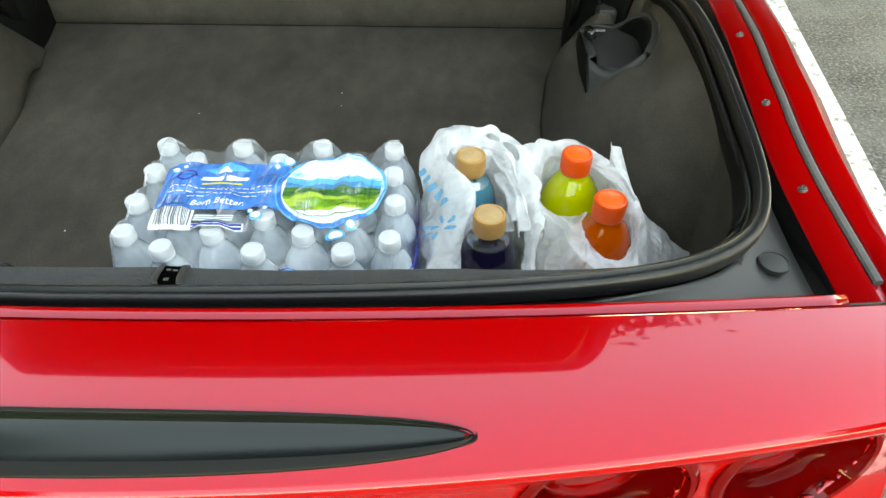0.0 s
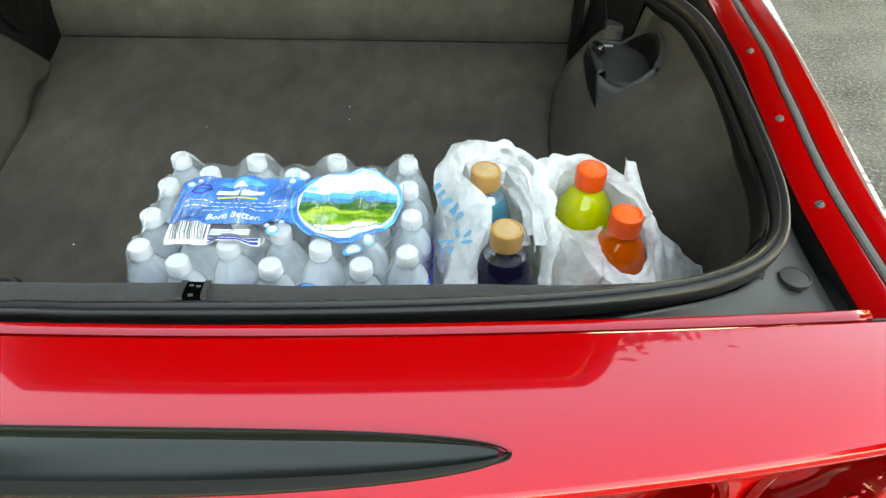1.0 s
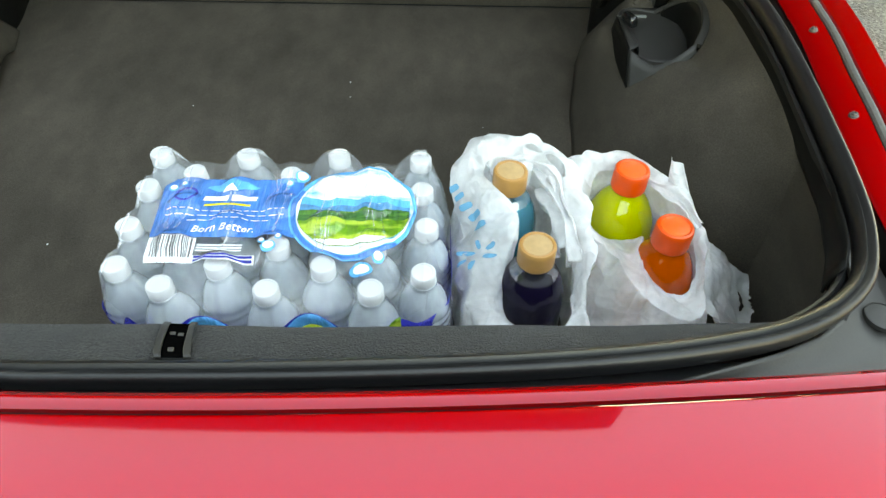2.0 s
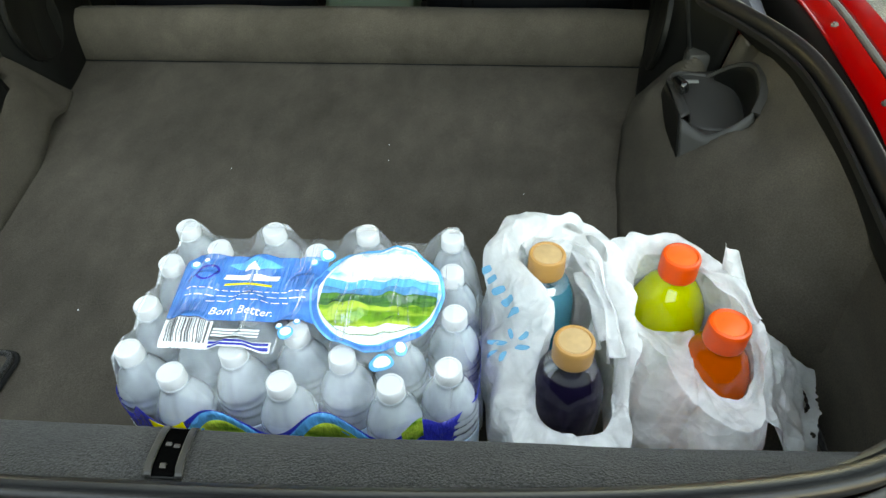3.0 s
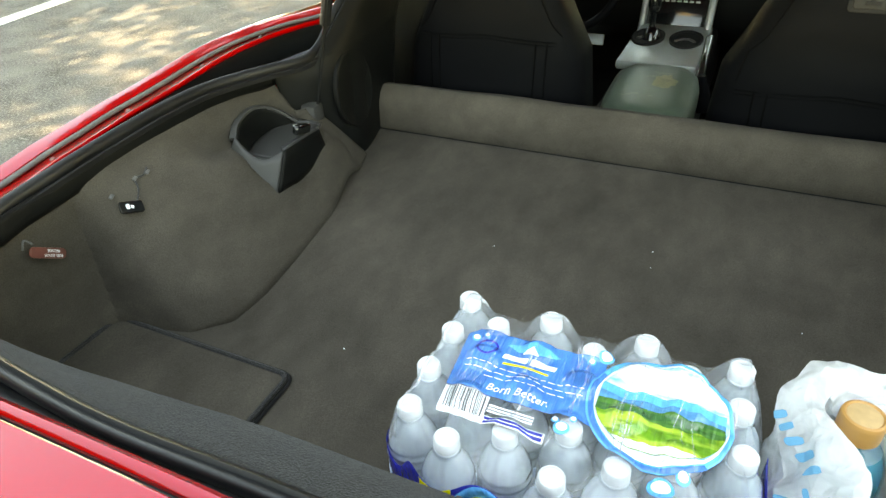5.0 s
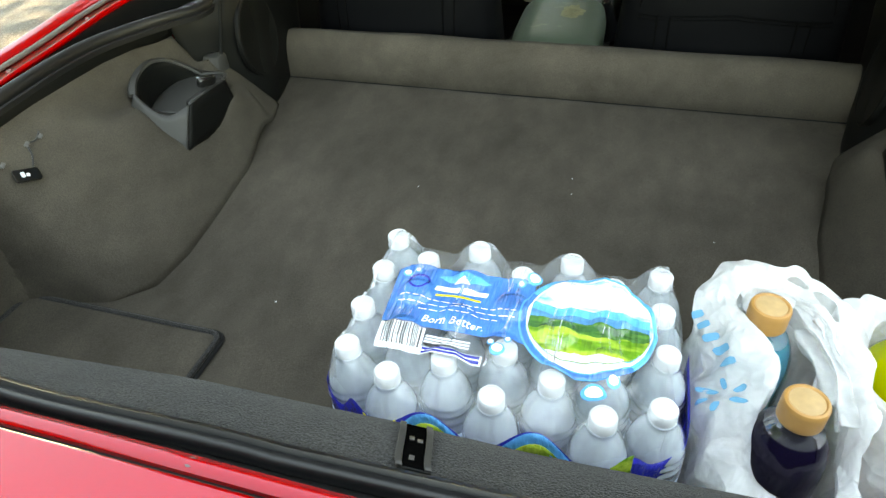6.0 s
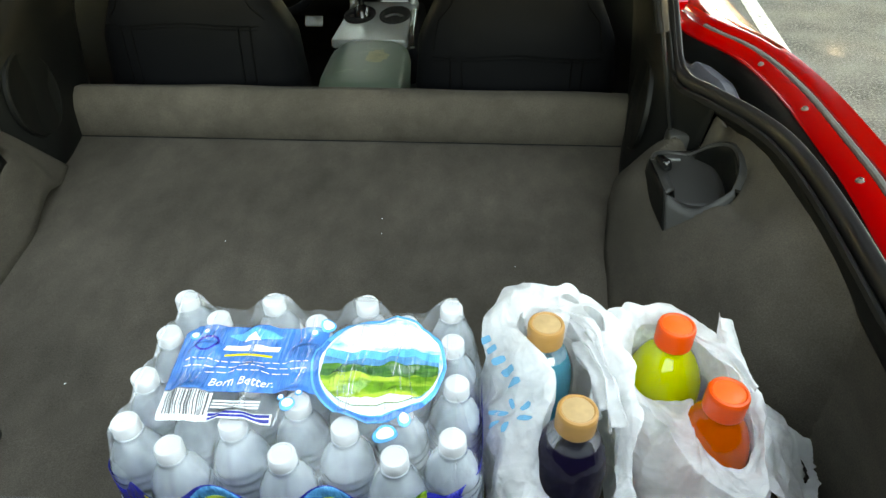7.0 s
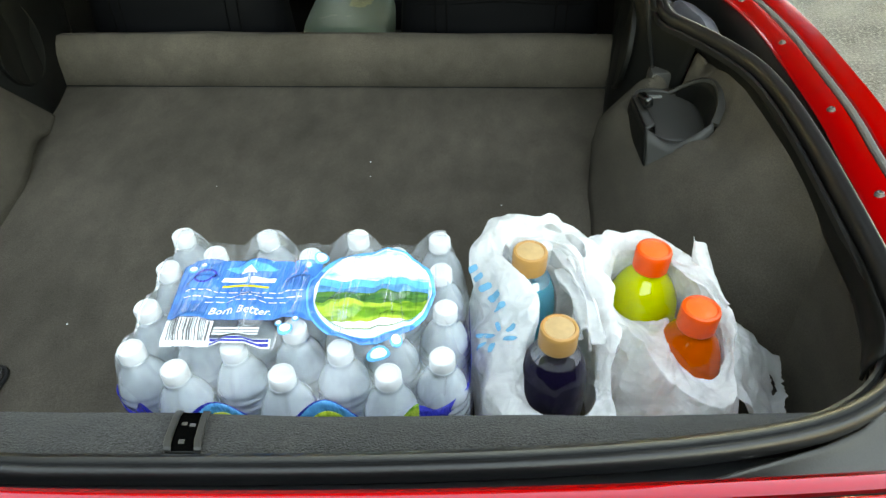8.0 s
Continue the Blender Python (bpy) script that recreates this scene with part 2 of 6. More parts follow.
# ---- materials ----
red_paint = surface("red_paint", (0.30, 0.0009, 0.0018), rough=0.15, vary=0.03, bump=0.0, coat=1.0, spec=0.17)
red_paint.node_tree.nodes["Principled BSDF"].inputs["Coat IOR"].default_value = 1.38
# blue tint puts the cool cast of reflected sky into the paint
red_paint.node_tree.nodes["Principled BSDF"].inputs["Specular Tint"].default_value = (0.35, 0.40, 1.0, 1)
red_inner = surface("red_inner_paint", (0.11, 0.001, 0.0014), rough=0.3, vary=0.06, grain=200, bump=0.02, coat=0.6, spec=0.0, stain=(0.26, 0.05, 0.04), stain_scale=60, stain_low=0.68, stain_high=0.8)
carpet = pile_carpet("grey_carpet", (0.0556, 0.0472, 0.0380), 0.18, 560, 0.24, 0.0011, 0.015)
carpet_plush = pile_carpet("plush_carpet", (0.0205, 0.0200, 0.0195), 0.16, 560, 0.9, 0.0032, 0.09)
black_trim = surface("black_trim_plastic", (0.0036, 0.0038, 0.0035), rough=0.5, vary=0.15, grain=500, bump=0.25, depth=0.0008, spec=0.15)
grey_trim = surface("grey_trim_plastic", (0.0315, 0.0307, 0.0292), rough=0.5, vary=0.15, scale=9, grain=500, bump=0.2, depth=0.0008, spec=0.3)
matte_black = surface("matte_black_binding", (0.012, 0.012, 0.012), rough=0.85, vary=0.2, grain=300, bump=0.3, spec=0.1)
rubber = surface("black_rubber", (0.010, 0.010, 0.0105), rough=0.42, vary=0.3, scale=14, grain=250, bump=0.12, depth=0.001, spec=0.4)
seal_rubber = surface("seal_rubber", (0.0072, 0.0074, 0.0080), rough=0.42, vary=0.35, scale=16, grain=250, bump=0.12, depth=0.001, spec=0.36)
grey_rubber = surface("grey_rubber", (0.085, 0.082, 0.077), rough=0.6, vary=0.25, scale=10, grain=200, bump=0.15, depth=0.001, spec=0.3)
leather = surface("black_leather", (0.0026, 0.0028, 0.0033), rough=0.55, vary=0.2, scale=6, grain=260, bump=0.25, depth=0.0012, spec=0.02)
# darker than the leather, to paint the shade in the seat seams' grooves
seam_groove_shade = surface("seam_groove_shade", (0.0006, 0.0006, 0.0006), rough=0.8, vary=0.1, bump=0.0, spec=0.05)
lid_vinyl = surface("console_vinyl", (0.050, 0.072, 0.053), rough=0.5, vary=0.15, grain=300, bump=0.15, depth=0.001, spec=0.3, stain=(0.16, 0.16, 0.12), stain_scale=14, stain_low=0.62, stain_high=0.72)
silver = surface("silver_plastic", (0.27, 0.285, 0.27), rough=0.38, vary=0.08, metal=0.5, bump=0.0)
gloss_black = surface("gloss_black", (0.007, 0.0075, 0.0075), rough=0.12, vary=0.1, bump=0.0, coat=0.5, spec=0.3)
steel = surface("bolt_steel", (0.09, 0.085, 0.08), rough=0.5, vary=0.3, metal=0.6, bump=0.1)
asphalt = surface("asphalt", (0.086, 0.081, 0.074), rough=0.9, vary=0.95, scale=3, grain=85, bump=1.0, depth=0.02, stain=(0.16, 0.152, 0.14), stain_scale=60, stain_low=0.53, stain_high=0.62)
line_paint = surface("line_paint", (0.55, 0.53, 0.46), rough=0.8, vary=0.2, scale=5, grain=80, bump=0.4, depth=0.004, stain=(0.2, 0.19, 0.17), stain_scale=30, stain_low=0.56, stain_high=0.66)
white_cap = surface("white_cap", (0.56, 0.57, 0.585), rough=0.4, vary=0.05, bump=0.0)
water = clear_water("bottled_water", (0.83, 0.935, 1.0), 0.70)
dark_glass = clear("tinted_glass", (0.008, 0.01, 0.01), rough=0.02, through_part=0.05, ior=1.45)
lamp_red = clear("red_lens", (0.30, 0.003, 0.004), rough=0.04, through_part=0.5, ior=1.45, coat=0.6)
bag_white = bag_film("bag_plastic", (0.95, 0.955, 0.96))
wrap_film = film_material("shrink_wrap", (0.88, 0.95, 1.0), 0.13, 0.08, grain=60, bump=1.0, stretch=(2.8, 0.22, 1), shiny=0.55)
wrap_end = film_material("shrink_wrap_bunched", (0.90, 0.95, 1.0), 0.44, 0.14, grain=45, bump=1.0, stretch=(1.0, 1.6, 0.4), shiny=0.45)
# grey plastic with the blue of the reflected sky mixed into its colour
sky_lilac_trim = surface("pale_grey_plastic", (0.060, 0.060, 0.070), rough=0.45, vary=0.25, scale=12, grain=300, bump=0.1)
print_blue = print_ink("print_blue", (0.002, 0.165, 0.50), 0.35)
print_navy = print_ink("print_navy", (0.004, 0.02, 0.30), 0.15)
print_cyan = print_ink("print_cyan", (0.01, 0.40, 0.80), 0.15)
print_white = print_ink("print_white", (0.82, 0.86, 0.88), 0.04)
print_sky = print_ink("print_sky", (0.78, 0.91, 0.95), 0.04, (0.05, 0.46, 0.80), 26, 0.46, 0.60)
print_green = print_ink("print_green", (0.09, 0.26, 0.02), 0.4, (0.40, 0.56, 0.07), 45, 0.42, 0.58, 70)
print_hill = print_ink("print_hill", (0.02, 0.11, 0.03), 0.4, (0.06, 0.22, 0.04), 60, 0.45, 0.6, 90)
# black ink lightened to carry the glare of the film above it
print_glare_black = surface("print_glare_black", (0.085, 0.085, 0.09), rough=0.3, vary=0.05, bump=0.0)
print_yellow = surface("print_yellow", (0.75, 0.62, 0.02), rough=0.25, vary=0.05, bump=0.0)


# ---- geometry helpers ----
def spline(points, steps):
    """Points along a smooth curve through the given ones."""
    p = [Vector(q) for q in points]
    p = [2 * p[0] - p[1]] + p + [2 * p[-1] - p[-2]]
    out = []
    for i in range(1, len(p) - 2):
        a, b, c, d = p[i - 1 : i + 3]
        for k in range(steps):
            t = k / steps
            out.append(0.5 * (2 * b + (c - a) * t + (2 * a - 5 * b + 4 * c - d) * t * t + (3 * b - a - 3 * c + d) * t ** 3))
    return out + [p[-2]]


def ease(t):
    t = max(0.0, min(1.0, t))
    return t * t * (3 - 2 * t)


def along(x, xs, ys):
    return float(np.interp(x, xs, ys))


def finish(bm, smooth=True):
    bmesh.ops.recalc_face_normals(bm, faces=bm.faces)
    for f in bm.faces:
        f.smooth = smooth
    return bm


def part(name, bm, material, parent=None, label="", thick=0.0, sharp=40):
    me = bpy.data.meshes.new(name)
    bm.to_mesh(me)
    bm.free()
    ob = new(name, me)
    for m in material if isinstance(material, (list, tuple)) else [material]:
        me.materials.append(m)
    if sharp:
        me.set_sharp_from_angle(angle=radians(sharp))
    if thick:
        s = ob.modifiers.new("thickness", "SOLIDIFY")
        s.thickness, s.offset = thick, -1
    if parent:
        ob.parent = parent
        ob.matrix_parent_inverse = parent.matrix_world.inverted()
    if label:
        tagged(ob, label)
    return ob


def thing(name, at, label, category, group="", kind=""):
    ob = new(name)
    ob.location = at
    ob.empty_display_size = 0.05
    bpy.context.view_layer.update()
    return tagged(ob, label, category, group, kind)


def sheet(fn, nu, nv, closed_u=False):
    """A grid from fn(u, v) with u and v from 0 to 1."""
    bm = bmesh.new()
    rows = [[bm.verts.new(fn(i / nu, j / nv)) for i in range(nu + (0 if closed_u else 1))] for j in range(nv + 1)]
    n = nu if closed_u else nu
    for j in range(nv):
        for i in range(n):
            k = (i + 1) % len(rows[j])
            bm.faces.new((rows[j][i], rows[j][k], rows[j + 1][k], rows[j + 1][i]))
    return finish(bm)


def sweep(path, profile, closed=False, cap=True):
    """A section (side, up) carried along a path; side points to the right of the path, up stays near z."""
    bm = bmesh.new()
    rings = []
    n = len(path)
    for i, p in enumerate(path):
        a = path[(i - 1) % n] if closed else path[max(i - 1, 0)]
        b = path[(i + 1) % n] if closed else path[min(i + 1, n - 1)]
        d = (Vector(b) - Vector(a)).normalized()
        side = d.cross(Vector((0, 0, 1)))
        side = side.normalized() if side.length > 1e-4 else Vector((1, 0, 0))
        up = side.cross(d).normalized()
        rings.append([bm.verts.new(Vector(p) + side * s + up * u) for s, u in profile])
    m = len(profile)
    for i in range(n if closed else n - 1):
        r, q = rings[i], rings[(i + 1) % n]
        for k in range(m):
            bm.faces.new((r[k], r[(k + 1) % m], q[(k + 1) % m], q[k]))
    if cap and not closed:
        bm.faces.new(rings[0])
        bm.faces.new(rings[-1][::-1])
    return finish(bm)


def ring(r, n=12, squash=1.0):
    return [(r * math.cos(2 * math.pi * k / n), r * squash * math.sin(2 * math.pi * k / n)) for k in range(n)]


def lathe(profile, n=28, at=(0, 0, 0)):
    """(radius, height) turned about z."""
    bm = bmesh.new()
    rows = []
    for r, z in profile:
        if r < 1e-5:
            rows.append([bm.verts.new((at[0], at[1], at[2] + z))])
        else:
            rows.append([bm.verts.new((at[0] + r * math.cos(2 * math.pi * k / n), at[1] + r * math.sin(2 * math.pi * k / n), at[2] + z)) for k in range(n)])
    for a, b in zip(rows, rows[1:]):
        for k in range(n):
            q = [a[k % len(a)], a[(k + 1) % len(a)], b[(k + 1) % len(b)], b[k % len(b)]]
            q = [v for i, v in enumerate(q) if v not in q[:i]]
            if len(q) > 2:
                bm.faces.new(q)
    return finish(bm)


def box(size, at=(0, 0, 0), bevel=0.004, m=None, segments=2):
    bm = bmesh.new()
    bmesh.ops.create_cube(bm, size=1.0)
    bmesh.ops.scale(bm, vec=size, verts=bm.verts)
    if bevel:
        bmesh.ops.bevel(bm, geom=bm.edges[:], offset=bevel, segments=segments, profile=0.5, affect="EDGES")
    bmesh.ops.transform(bm, matrix=Matrix.Translation(at) @ (m or Matrix.Identity(4)), verts=bm.verts)
    return finish(bm)


def solid(outline, z0, z1, m=None, bevel=0.0):
    """A flat outline (x, y) raised from z0 to z1."""
    bm = bmesh.new()
    f = bm.faces.new([bm.verts.new((x, y, z0)) for x, y in outline])
    top = bmesh.ops.extrude_face_region(bm, geom=[f])["geom"]
    bmesh.ops.translate(bm, vec=(0, 0, z1 - z0), verts=[v for v in top if isinstance(v, bmesh.types.BMVert)])
    if bevel:
        bmesh.ops.bevel(bm, geom=[e for e in bm.edges if all(abs(v.co.z - z1) < 1e-6 for v in e.verts)], offset=bevel, segments=2, profile=0.5, affect="EDGES")
    if m:
        bmesh.ops.transform(bm, matrix=m, verts=bm.verts)
    return finish(bm)


def rounded(w, h, r, n=5):
    out = []
    for cx, cy, a0 in ((w / 2 - r, h / 2 - r, 0), (-w / 2 + r, h / 2 - r, 90), (-w / 2 + r, -h / 2 + r, 180), (w / 2 - r, -h / 2 + r, 270)):
        out += [(cx + r * math.cos(radians(a0 + 90 * k / n)), cy + r * math.sin(radians(a0 + 90 * k / n))) for k in range(n + 1)]
    return out


def words(text, size, at, m, material, parent, name="lettering", thick=0.0004, sheared=0.0, fit_to=None):
    cu = bpy.data.curves.new(name, "FONT")
    cu.body, cu.size, cu.extrude, cu.align_x, cu.align_y, cu.shear = text, size, thick, "CENTER", "CENTER", sheared
    cu.resolution_u = 2
    tmp = bpy.data.objects.new(name, cu)
    scene.collection.objects.link(tmp)
    bpy.context.view_layer.update()
    me = bpy.data.meshes.new_from_object(tmp.evaluated_get(bpy.context.evaluated_depsgraph_get()))
    bpy.data.objects.remove(tmp)
    bm = bmesh.new()
    bm.from_mesh(me)
    bpy.data.meshes.remove(me)
    bmesh.ops.transform(bm, matrix=Matrix.Translation(at) @ m, verts=bm.verts)
    if fit_to:
        for v in bm.verts:
            v.co.z = fit_to(v.co.x, v.co.y) + (v.co.z - at[2])
    return part(name, bm, material, parent, sharp=0)


# ---- ground ----
def floor_z(y):
    return 0.645 + 0.055 * ease((y - 0.0) / 0.85)


def build_ground():
    bm = bmesh.new()
    bmesh.ops.create_grid(bm, x_segments=40, y_segments=40, size=150)
    g = part("ground", bm, asphalt, sharp=0)
    tagged(g, "worn grey asphalt of a car park with pale speckles", "ground", kind="structure")
    for pts, w, lab in ((((1.49, -1.2), (1.98, 2.4), (2.50, 6.2)), 0.11, "faded white bay line on the asphalt"),
                        (((-5.2, -1.2), (-6.0, 4.0), (-6.75, 8.8)), 0.2, "faded white bay line on the asphalt")):
        path = [Vector((x, y, 0.004)) for x, y in pts]
        ln = part("parking_line", sweep(path, [(-w / 2, -0.002), (w / 2, -0.002), (w / 2, 0.002), (-w / 2, 0.002)]), line_paint)
        tagged(ln, lab, "road marking", group="bay lines", kind="structure")


build_ground()

# ---- the car ----
car = thing("car", (0, 0.6, 0), "red two-seat sports coupe with its rear hatch open, parked on asphalt", "car")

GAP = lambda x: -0.330 + 0.10 * x * x * (1 if x > 0 else -0.12 + 1.12 * ease((-x - 0.42) / 0.30))
CREASE = lambda x: -0.472 + 0.165 * x * x
HALF = lambda y: along(y, (-0.6, -0.33, -0.18, 0.1, 0.4, 1.0, 1.6), (0.74, 0.815, 0.845, 0.872, 0.897, 0.918, 0.922))
RAIL = [(0.764, -0.285), (0.757, -0.12), (0.756, 0.0), (0.766, 0.136), (0.775, 0.22), (0.784, 0.37), (0.790, 0.50), (0.788, 0.60), (0.779, 0.68), (0.762, 0.745), (0.736, 0.80), (0.712, 0.87), (0.704, 0.95), (0.704, 1.02)]
RAIL_Z = lambda y: along(y, (-0.3, -0.09, 0.07, 0.25, 0.45, 0.8, 1.2), (0.925, 0.943, 0.962, 0.972, 0.974, 0.972, 0.97))
SEAL = [(0.0, -0.288, 0.958), (0.22, -0.281, 0.958), (0.40, -0.269, 0.958), (0.53, -0.252, 0.958), (0.62, -0.226, 0.957), (0.682, -0.182, 0.956),
        (0.712, -0.125, 0.957), (0.727, -0.055, 0.96), (0.738, 0.06, 0.965), (0.748, 0.18, 0.968), (0.752, 0.29, 0.97), (0.746, 0.38, 0.97), (0.724, 0.46, 0.968),
        (0.692, 0.535, 0.966), (0.668, 0.60, 0.962), (0.667, 0.66, 0.968), (0.668, 0.72, 1.002), (0.668, 0.79, 1.050), (0.660, 0.88, 1.110), (0.640, 0.98, 1.175), (0.59, 1.07, 1.22), (0.50, 1.10, 1.232), (0.0, 1.11, 1.24)]


def oval_y(x):
    """Middle line of the long brake light, bowed with the deck's edge."""
    return -0.4375 + 0.0175 * (x / 0.396) ** 2


def oval_in(x, y):
    """Inside the opening of the brake light."""
    return (abs(x) / 0.3880) ** 2.6 + (abs(y - oval_y(x)) / 0.0234) ** 2 < 1


def deck_z(x, v):
    """Height on the deck, v from 0 at the gap to 1 at the edge."""
    return 0.972 - 0.010 * v - 0.016 * v ** 3 - 0.028 * (abs(x) / 0.8) ** 2.5


def build_bumper():
    bm = bmesh.new()
    nx, nv = 330, 72
    rear = [(0.0, 0.0), (-0.004, -0.005), (-0.0045, -0.012), (0.000, -0.020), (0.008, -0.032), (0.014, -0.06), (0.014, -0.10), (0.008, -0.15), (-0.02, -0.22), (-0.04, -0.3), (-0.03, -0.42), (0.02, -0.55), (0.1, -0.68)]
    rear = [(q.x, q.y) for q in spline([(a, b, 0) for a, b in rear], 6)]
    grid = []
    for i in range(nx + 1):
        x = 0.815 * (2 * i / nx - 1)
        col = []
        y0, y1 = GAP(x), CREASE(x)
        for j in range(nv + 1):
            v = j / nv
            col.append(bm.verts.new((x, y0 + (y1 - y0) * v, deck_z(x, v))))
        for dy, dz in rear[1:]:
            col.append(bm.verts.new((x * (1 + 0.02 * min(1, -dz * 8)), y1 + dy, deck_z(x, 1) + dz)))
        grid.append(col)
    for i in range(nx):
        for j in range(len(grid[0]) - 1):
            f = (grid[i][j], grid[i + 1][j], grid[i + 1][j + 1], grid[i][j + 1])
            c = sum((v.co for v in f), Vector()) / 4
            if j < nv + 2 and oval_in(c.x, c.y):
                continue
            if j > nv + 4 and lamp_hole(c):
                continue
            bm.faces.new(f)
    bump = part("rear_bumper", finish(bm), red_paint, car, "glossy red painted bumper deck with a ducktail edge", thick=0.004)
    # the long oval brake light: rim and dished lens
    def dish(u, v):
        cx = 0.3925 * math.sin(math.pi * (u - 0.5))
        half = 0.0262 * max(0.0, 1 - (abs(cx) / 0.3925) ** 2.6) ** 0.5 + 0.0002
        s = 2 * v - 1
        if abs(s) > 0.97:
            drop = -0.0020 + 0.005 * (abs(s) - 0.97) / 0.03
        elif s < -0.85:
            drop = -0.0020
        elif s < 0.46:
            drop = -0.0020 + 0.0080 * ease((s + 0.85) / 0.10) + 0.0110 * ease((s + 0.80) / 1.30)
        elif s < 0.60:
            drop = 0.0170 - 0.0205 * ease((s - 0.46) / 0.14)
        else:
            drop = -0.0035 + 0.0015 * ((s - 0.60) / 0.37) ** 2
        drop *= min(1, half / 0.024) if drop > 0 else 1
        cy = oval_y(cx) - half * s
        v2 = (cy - GAP(cx)) / (CREASE(cx) - GAP(cx))
        return Vector((cx, cy, deck_z(cx, min(v2, 1.0)) - drop))
    bowl = sheet(dish, 160, 80)
    # lip and upper rim get matt black, which paints a dark reflection
    bowl.faces.ensure_lookup_table()
    for q in bowl.faces:
        q.material_index = int(q.index // 160 >= 60 or q.index // 160 < 6)
    lens = surface("smoked_lens", (0.004, 0.0065, 0.0055), rough=0.24, vary=0.3, scale=9, bump=0.0, spec=0.36)
    part("brake_light", bowl, [lens, black_trim], bump, "long oval smoked black brake light, its lip blackened for a dark reflection", thick=0.003)
    return bump


LAMPS = [(0.515, 0.842, 0.076), (0.70, 0.834, 0.076)]


def lamp_hole(c):
    return any((abs(c.x) - x) ** 2 + (c.z - z) ** 2 < (r * 0.93) ** 2 for x, z, r in LAMPS)


def build_lamps():
    for s in (-1, 1):
        for x, z, r in LAMPS:
            y = CREASE(x) + 0.010
            turn = Matrix.Translation((s * x, y, z)) @ Euler((radians(84), 0, s * math.atan(0.33 * x))).to_matrix().to_4x4()
            bowl = lathe([(r * 1.13, -0.010), (r * 1.13, 0.001), (r * 1.06, 0.005), (r * 1.0, 0.004), (r * 0.93, -0.012), (r * 0.86, -0.05), (r * 0.5, -0.062), (0, -0.066)], 36)
            bmesh.ops.transform(bowl, matrix=turn, verts=bowl.verts)
            lamp = part("tail_light", bowl, red_inner, car, "round red tail light recessed in the bumper", thick=0.003)
            lens = lathe([(r * 0.84, -0.046), (r * 0.7, -0.034), (r * 0.4, -0.026), (0, -0.024)], 32)
            bmesh.ops.transform(lens, matrix=turn, verts=lens.verts)
            part("lens", lens, lamp_red, lamp, thick=0.004)


def build_sill_strip():
    def at(u, v):
        x = 0.75 * (2 * u - 1)
        y = GAP(x) + (0.0, 0.002, 0.007, 0.0085, 0.012, 0.016, 0.020, 0.0225)[round(v * 7)]
        z = deck_z(x, 0) + (-0.006, -0.02, -0.02, -0.0065, -0.0045, -0.0045, -0.008, -0.034)[round(v * 7)]
        return Vector((x, y, z))
    strip = part("sill_strip", sheet(at, 80, 7), red_paint, car, "narrow glossy red painted flange", thick=0.002)
    def groove(u, v):
        x = 0.79 * (2 * u - 1)
        return Vector((x, GAP(x) + (-0.001, 0.001, 0.0065, 0.0085)[round(v * 3)], deck_z(x, 0) + (-0.006, -0.013, -0.013, -0.006)[round(v * 3)]))
    part("panel_gap", sheet(groove, 60, 3), rubber, strip, "dark panel joint", thick=0.001)
    for x in (-0.061,):
        bolt((x, GAP(x) + 0.014, deck_z(x, 0) - 0.006), strip, 0.0075)
    # the dark gutter between flange and seal
    def gutter(u, v):
        x = 0.60 * (2 * u - 1)
        return Vector((x, GAP(x) + (0.020, 0.028, 0.05)[round(v * 2)], deck_z(x, 0) + (-0.018, -0.035, -0.03)[round(v * 2)]))
    part("gutter", sheet(gutter, 60, 2), rubber, strip, thick=0.002)


def bolt(at, parent, r=0.007):
    r *= 0.62
    bm = lathe([(r * 1.35, -0.002), (r * 1.35, 0.0006), (r, 0.001), (r * 0.95, 0.003), (r * 0.5, 0.0034), (r * 0.42, 0.0012), (0, 0.001)], 14, at)
    return part("bolt", bm, steel, parent)


